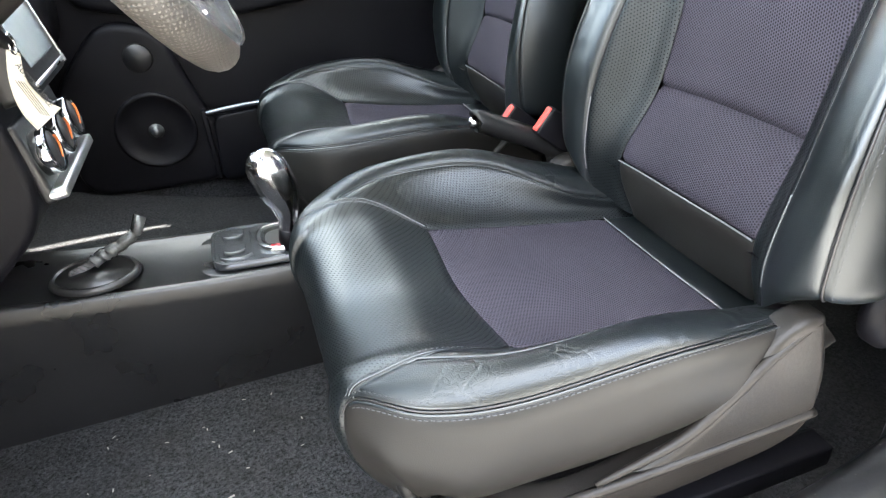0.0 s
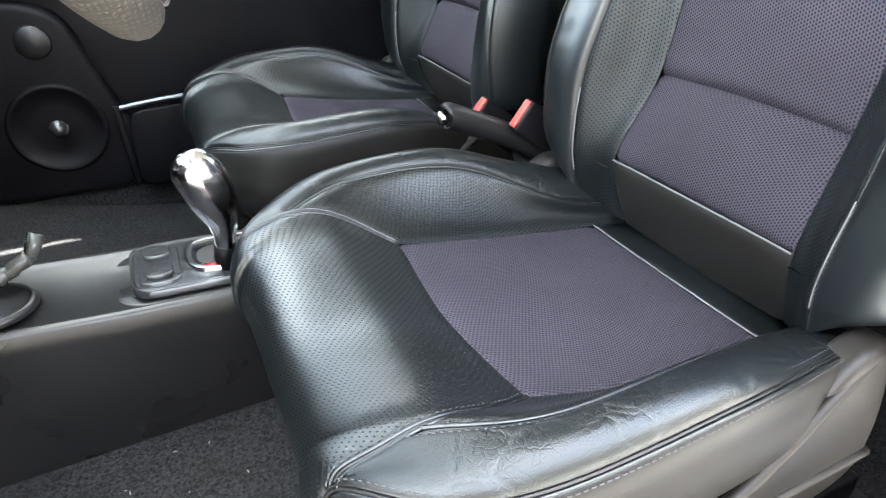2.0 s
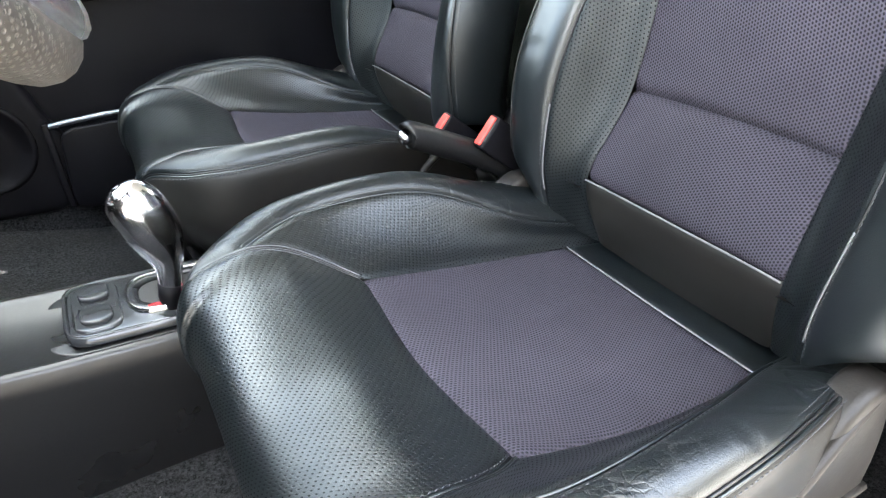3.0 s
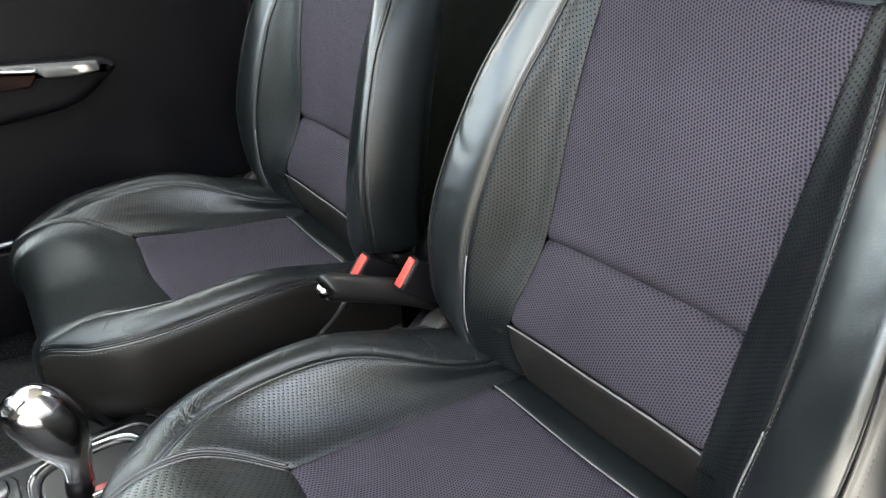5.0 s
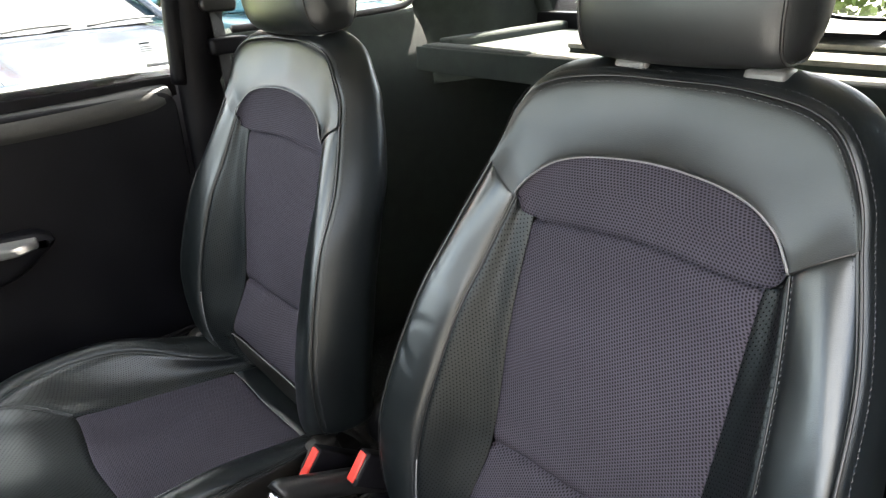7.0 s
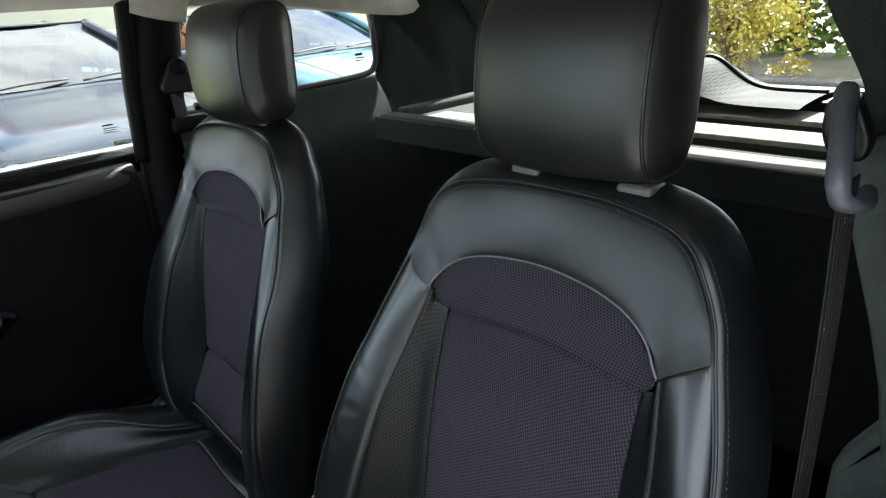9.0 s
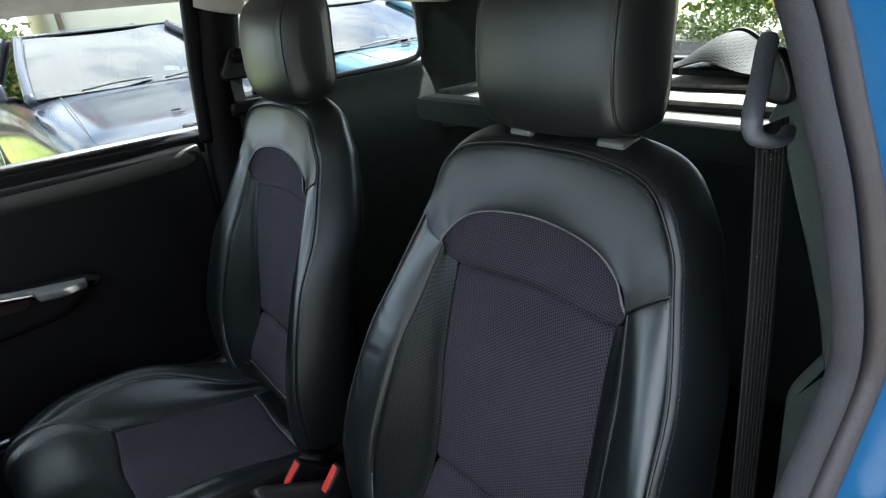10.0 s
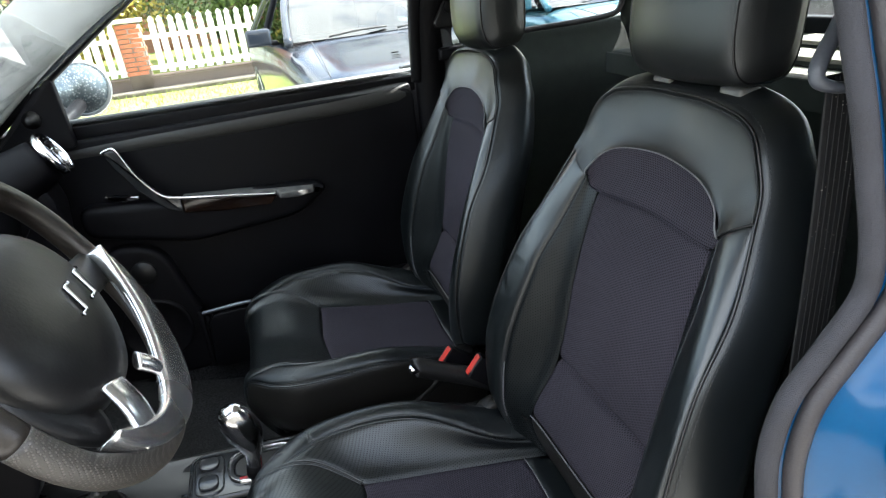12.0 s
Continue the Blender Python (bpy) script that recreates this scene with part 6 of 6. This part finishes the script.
def fence():
    f = thing("picket_fence", "white picket fence on a brown plinth with brick posts", "fence")
    part("plinth", box(-9, 9, FENCE_Y - 0.10, FENCE_Y + 0.10, 0.0, 0.24, 0.015), M_WALLBASE, f)
    part("plinth_cap", box(-9, 9, FENCE_Y - 0.13, FENCE_Y + 0.13, 0.24, 0.272, 0.01), M_WALLBASE, f)
    for z in (0.38, 0.86):
        part("rail", box(-9, 9, FENCE_Y - 0.010, FENCE_Y + 0.030, z - 0.035, z + 0.035, 0.004), M_FENCE, f)
    proto = None
    x = -5.2
    while x < 6.0:
        if abs(x + 1.50) > 0.24 and abs(x - 3.6) > 0.24:
            if proto is None:
                proto = finish("picket", prism(outline_round([(-0.050, 0.30), (0.050, 0.30), (0.050, 1.03), (0.034, 1.08), (0.050, 1.12), (0.0, 1.175), (-0.050, 1.12), (-0.034, 1.08), (-0.050, 1.03)], 0.008, 2), 0.022, "y", 0.0, 0.0), M_FENCE, False)
            p = new("picket", proto)
            p.parent = f
            p.location = (x, FENCE_Y - 0.034, random.uniform(-0.006, 0.006))
            p.rotation_euler = (0, random.uniform(-0.012, 0.012), 0)
        x += 0.150
    bmesh_brick = finish("brick", box(-0.118, 0.118, -0.055, 0.055, -0.029, 0.029, 0.004, 1), M_BRICK, False)
    for px in (-1.50, 3.6):
        post = part("brick_post", box(px - 0.165, px + 0.165, FENCE_Y - 0.165, FENCE_Y + 0.165, 0.0, 1.11, 0.0), M_WALLBASE, f, "red brick fence post")
        for row in range(11):
            z = 0.34 + row * 0.072
            for k in range(2):
                for ay, rot in ((-0.125, 0), (0.125, 0)):
                    b = new("brick", bmesh_brick)
                    b.parent = post
                    b.location = (px - 0.095 + 0.19 * k if row % 2 else px - 0.06 + 0.12 * k, FENCE_Y + ay + random.uniform(-0.003, 0.003), z)
                    b.scale = (0.72 if row % 2 else 1.0 - 0.25 * k, 1, 1)
        part("post_cap", box(px - 0.21, px + 0.21, FENCE_Y - 0.21, FENCE_Y + 0.21, 1.11, 1.17, 0.012), M_RENDER, post)
    return f


fence()


def leaves(centre, radii, count, size, name, mat, seed):
    rnd = random.Random(seed)
    bm = bmesh.new()
    clumps = [Vector((rnd.gauss(0, 0.5), rnd.gauss(0, 0.5), rnd.gauss(0, 0.5))) for _ in range(26)]
    for _ in range(count):
        c = rnd.choice(clumps)
        p = Vector([centre[i] + radii[i] * (c[i] + rnd.gauss(0, 0.16)) for i in range(3)])
        if p.z < 0.02:
            continue
        a = Vector((rnd.uniform(-1, 1), rnd.uniform(-1, 1), rnd.uniform(-1, 1))).normalized() * size
        b = a.cross(Vector((rnd.uniform(-1, 1), rnd.uniform(-1, 1), rnd.uniform(-1, 1)))).normalized() * size * 0.55
        bm.faces.new([bm.verts.new(q) for q in (p - a, p + b, p + a, p - b)])
    return bm


def shrub(at, radii, height, count, size, mat, label, seed, category="shrub"):
    s = thing("garden_shrub" if category == "shrub" else "garden_tree", label, category)
    rnd = random.Random(seed)
    base = Vector((at[0], at[1], 0))
    part("trunk", sweep(line([base, base + Vector((0.05, 0, height * 0.4)), base + Vector((-0.04, 0.05, height))], 10), [0.06 - 0.004 * i for i in range(10)], 8), M_BARK, s)
    for k in range(7):
        a = rnd.uniform(0, 6.28)
        tip = base + Vector((math.cos(a) * radii[0] * 0.9, math.sin(a) * radii[1] * 0.9, height + rnd.uniform(-0.3, 0.6) * radii[2]))
        part("limb", sweep(line([base + Vector((0, 0, height * rnd.uniform(0.3, 0.8))), (base + tip) / 2 + Vector((0, 0, height * 0.35)), tip], 8), [0.025 - 0.0025 * i for i in range(8)], 6), M_BARK, s)
    tagged(part("crown", leaves((at[0], at[1], height), radii, count, size, "crown", mat, seed), mat, s), kind="stuff")
    return s


shrub((-2.4, 13.0), (1.3, 0.8, 0.9), 1.2, 5200, 0.055, M_LEAFY, "yellow-green flowering shrub behind the fence", 3)
shrub((-0.2, 13.5), (1.5, 0.8, 0.9), 1.3, 5200, 0.055, M_LEAF, "leafy green shrub behind the fence", 4)
shrub((-3.8, 16.0), (2.0, 1.2, 2.0), 2.6, 6000, 0.08, M_LEAF, "green garden tree behind the fence", 5, "tree")
shrub((0.3, 17.0), (1.6, 1.2, 2.0), 2.6, 6000, 0.08, M_LEAF, "dense green garden tree behind the fence", 6, "tree")
shrub((7.4, 3.35), (0.55, 0.5, 0.75), 0.9, 4200, 0.03, M_LEAFY, "yellow and orange leaved shrub behind the car", 7)
shrub((7.6, 4.45), (0.6, 0.6, 0.35), 0.45, 4200, 0.03, M_LEAF, "low bright green bush behind the car", 8)
hedge = thing("garden_hedge", "tall dark hedge at the end of the yard", "hedge")
tagged(part("crown", leaves((12.5, 4.5, 1.6), (1.0, 4.5, 1.7), 9000, 0.11, "crown", M_LEAF, 11), M_LEAF, hedge), kind="stuff")
part("trunk", sweep([(12.5, 4.5, 0), (12.5, 4.5, 2.5)], 0.12, 8), M_BARK, hedge)

# houses
house = thing("house", "pale rendered house with a brown-framed window", "house")
part("wall", box(2.0, 12.0, 14.0, 20.0, 0.0, 5.5, 0.0), M_RENDER, house)
part("downpipe", sweep([(1.93, 13.93, 0.0), (1.93, 13.93, 5.4)], 0.05, 10), M_WALLBASE, house)
wf = part("window", box(4.35, 5.9, 13.95, 14.02, 1.85, 3.2, 0.01), plain("brown_frame", (0.16, 0.07, 0.04), 0.5), house, "brown window frame")
part("window_sill", box(4.25, 6.0, 13.88, 14.05, 1.76, 1.85, 0.01), plain("brick_sill", (0.30, 0.13, 0.08), 0.7), wf)
for x0 in (4.45, 5.17):
    part("window_pane", box(x0, x0 + 0.62, 13.93, 13.955, 1.97, 3.1, 0.0), M_CARGLASS, wf)
part("roof", prism([(13.6, 5.5), (20.4, 5.5), (17, 8)], 10.8, "x", 1.6, 0.0), M_BRICK, house)
brick_house = thing("house", "red brick house beyond the garden", "house")
part("wall", box(-6.0, 1.2, 22.0, 28.0, 0.0, 5.0, 0.0), plain("brick_wall", (0.33, 0.13, 0.08), 0.85, grain=10, vary=0.3, bumpy=0.6), brick_house)
w2 = part("window", box(-0.9, 0.1, 21.95, 22.02, 1.9, 3.2, 0.01), M_FENCE, brick_house, "white framed window")
part("window_pane", box(-0.8, 0.0, 21.93, 21.955, 2.0, 3.1, 0), M_CARGLASS, w2)
part("roof", prism([(21.6, 5.0), (28.4, 5.0), (25, 7.8)], 8.0, "x", -6.4, 0.0), M_BRICK, brick_house)


# ---- parked cars ----
def parked_car(paint, label, at, yaw):
    c = thing("parked_car", label, "car", group="parked cars")
    ys = [-2.12, -2.06, -1.85, -1.45, -1.05, -0.72, -0.2, 0.6, 1.3, 1.9, 2.15, 2.2]
    zt = [0.52, 0.66, 0.76, 0.83, 0.885, 0.93, 0.95, 0.95, 0.95, 0.92, 0.84, 0.70]
    hw = [0.70, 0.76, 0.81, 0.84, 0.855, 0.86, 0.865, 0.865, 0.86, 0.84, 0.80, 0.74]
    rows = []
    for y, z, w in zip(ys, zt, hw):
        rows.append([(0, y, z + 0.012), (w * 0.50, y, z + 0.004), (w * 0.80, y, z - 0.02), (w * 0.955, y + 0.01, z - 0.085), (w, y + 0.02, z - 0.22), (w * 0.99, y + 0.02, 0.42), (w * 0.96, y + 0.02, 0.26), (w * 0.80, y + 0.03, 0.18)])
    net = np.array(rows)
    left = net[:, :0:-1].copy()
    left[..., 0] *= -1
    sh = Shell(np.concatenate([left, net], axis=1))
    g = np.linspace(0, 11, 60)[:, None]
    w = np.linspace(0, 14, 60)[None, :]
    p = sh.at(g + 0 * w, w + 0 * g)
    part("body", sheet(p), paint, c)
    # hood edge lines
    for sx in (-1, 1):
        pts = [Vector((sx * (0.60 + 0.02 * k), -0.75 - 1.2 * k / 7, 0.94 - 0.15 * (k / 7) ** 1.6)) for k in range(8)]
        part("hood_gap", sweep(pts, 0.004, 5), M_INK, c)
        lamp = part("headlight", turned(box(-0.20, 0.20, -0.06, 0.10, -0.07, 0.07, 0.04, 4), pose(sx * 0.58, -2.02, 0.62, 0, 0, sx * 18)), glass("lamp_glass", (0.9, 0.92, 0.95), 0.05), c, "clear headlight")
        part("reflector", turned(box(-0.17, 0.17, -0.03, 0.08, -0.05, 0.05, 0.02), pose(sx * 0.58, -2.0, 0.62, 0, 0, sx * 18)), M_ALU, lamp)
        m = part("mirror", box(sx * 0.99 - 0.10, sx * 0.99 + 0.10, -0.62, -0.52, 0.95, 1.09, 0.03, 3), paint, c)
        part("mirror_stalk", box(min(sx * 0.84, sx * 0.95), max(sx * 0.84, sx * 0.95), -0.60, -0.55, 0.95, 0.985, 0.01), M_DARKTRIM, m)
        # side glass and pillars
        sg = np.array([[(sx * (0.80 - 0.20 * u), y0 + (y1 - y0) * t, 0.95 + 0.42 * u) for t in np.linspace(0, 1, 8)] for u, y0, y1 in ((0, -0.55, 1.55), (0.5, -0.15, 1.40), (1, 0.15, 1.15))])
        part("side_window", sheet(sg if sx < 0 else sg[:, ::-1]), M_CARGLASS, c)
        part("front_pillar", sweep(line([(sx * 0.78, -0.72, 0.94), (sx * 0.70, -0.28, 1.18), (sx * 0.59, 0.16, 1.375)], 12), 0.035, 8), paint, c)
        part("middle_pillar", sweep(line([(sx * 0.81, 0.55, 0.94), (sx * 0.60, 0.60, 1.375)], 6), 0.03, 8), M_DARKTRIM, c)
        part("rear_pillar", sweep(line([(sx * 0.78, 1.62, 0.93), (sx * 0.66, 1.38, 1.18), (sx * 0.58, 1.12, 1.37)], 8), 0.06, 8), paint, c)
        for wy in (-1.32, 1.32):
            wheel_ob = part("wheel", turned(lathe([(0.20, -0.10), (0.30, -0.10), (0.315, -0.07), (0.315, 0.07), (0.30, 0.10), (0.20, 0.10)], 32), pose(sx * 0.76, wy, 0.315, 0, 90, 0)), M_TYRE, c)
            part("rim", turned(lathe([(0.205, -0.02), (0.205, 0.10), (0.19, 0.105), (0.15, 0.08), (0.05, 0.085), (0.03, 0.10)], 24), pose(sx * 0.76, wy, 0.315, 0, 90 * sx, 0)), M_ALU, wheel_ob)
        # wiper
    for wx in (-0.45, 0.15):
        part("wiper", sweep(line([(wx, -0.76, 0.965), (wx + 0.25, -0.73, 0.985), (wx + 0.52, -0.70, 0.985)], 8), 0.008, 6), M_INK, c)
    wsn = np.array([[(v * (0.77 - 0.18 * u), -0.74 + 0.92 * u + 0.10 * v * v * (1 - 0.4 * u), 0.945 + 0.435 * u + 0.02 * math.sin(math.pi * u)) for v in np.linspace(-1, 1, 20)] for u in np.linspace(0, 1, 12)])
    part("windscreen", sheet(wsn[:, ::-1]), M_CARGLASS, c, "tinted windscreen reflecting the sky")
    part("screen_surround", sweep([Vector(q) for q in np.concatenate([wsn[:, 0], wsn[-1, 1:], wsn[::-1, -1][1:]])], 0.010, 6), M_DARKTRIM, c)
    rwn = np.array([[(v * (0.74 - 0.16 * u), 1.72 - 0.60 * u - 0.08 * v * v, 0.94 + 0.43 * u) for v in np.linspace(-1, 1, 10)] for u in np.linspace(0, 1, 6)])
    part("rear_window", sheet(rwn), M_CARGLASS, c)
    rf = np.array([[(v * 0.60, 0.14 + 1.02 * u + 0.09 * v * v * (1 - 2 * u), 1.38 + 0.035 * math.sin(math.pi * u) - 0.045 * v ** 4) for v in np.linspace(-1, 1, 16)] for u in np.linspace(0, 1, 10)])
    part("roof", sheet(rf), paint, c)
    part("dash_top", box(-0.70, 0.70, -0.62, -0.15, 0.93, 0.965, 0.03, 3), M_DARKTRIM, c)
    for sx in (-0.36, 0.36):
        part("seat", box(sx - 0.22, sx + 0.22, 0.45, 0.58, 0.7, 1.22, 0.05, 3), M_DARKTRIM, c)
    part("wheel_rim", sweep([Vector((0.36 + 0.18 * math.cos(a), -0.05 + 0.06 * math.sin(a), 0.98 + 0.16 * math.sin(a))) for a in np.linspace(0, 6.28, 25)[:-1]], 0.014, 8, closed=True), M_DARKTRIM, c)
    part("rear_bench", box(-0.64, 0.64, 0.98, 1.12, 0.6, 1.20, 0.05, 3), M_DARKTRIM, c)
    part("headlining", sheet(rf[:, ::-1] * np.array([0.97, 1.0, 1.0]) - np.array([0, 0, 0.02])), M_DARKTRIM, c)
    part("cabin_floor", box(-0.72, 0.72, -0.6, 1.5, 0.62, 0.66, 0.01), M_DARKTRIM, c)
    part("grille", box(-0.34, 0.34, -2.14, -2.08, 0.48, 0.62, 0.015), M_INK, c)
    part("bumper", sweep(line([(-0.78, -1.96, 0.40), (-0.5, -2.12, 0.40), (0, -2.17, 0.40), (0.5, -2.12, 0.40), (0.78, -1.96, 0.40)], 20), 0.07, 10), paint, c)
    part("number_plate", box(-0.26, 0.26, -2.25, -2.235, 0.36, 0.47, 0.004), M_FENCE, c)
    part("plate_bar", box(-0.20, 0.20, -2.2535, -2.2495, 0.39, 0.44, 0.0), M_INK, c)
    c.matrix_basis = pose(*at, 0, 0, yaw) @ Matrix.Diagonal((1, 1, 0.95, 1))
    return c


parked_car(plain("grey_blue_paint", (0.032, 0.038, 0.050), 0.15, 0.1, grain=20, vary=0.05, bumpy=0.0), "dark grey-blue parked saloon reflecting the sky", (1.24, 6.2, 0), 5)
parked_car(plain("teal_paint", (0.06, 0.15, 0.19), 0.15, 0.5, grain=20, vary=0.05, bumpy=0.0), "teal blue parked car with a black wiper", (3.65, 6.3, 0), 3)
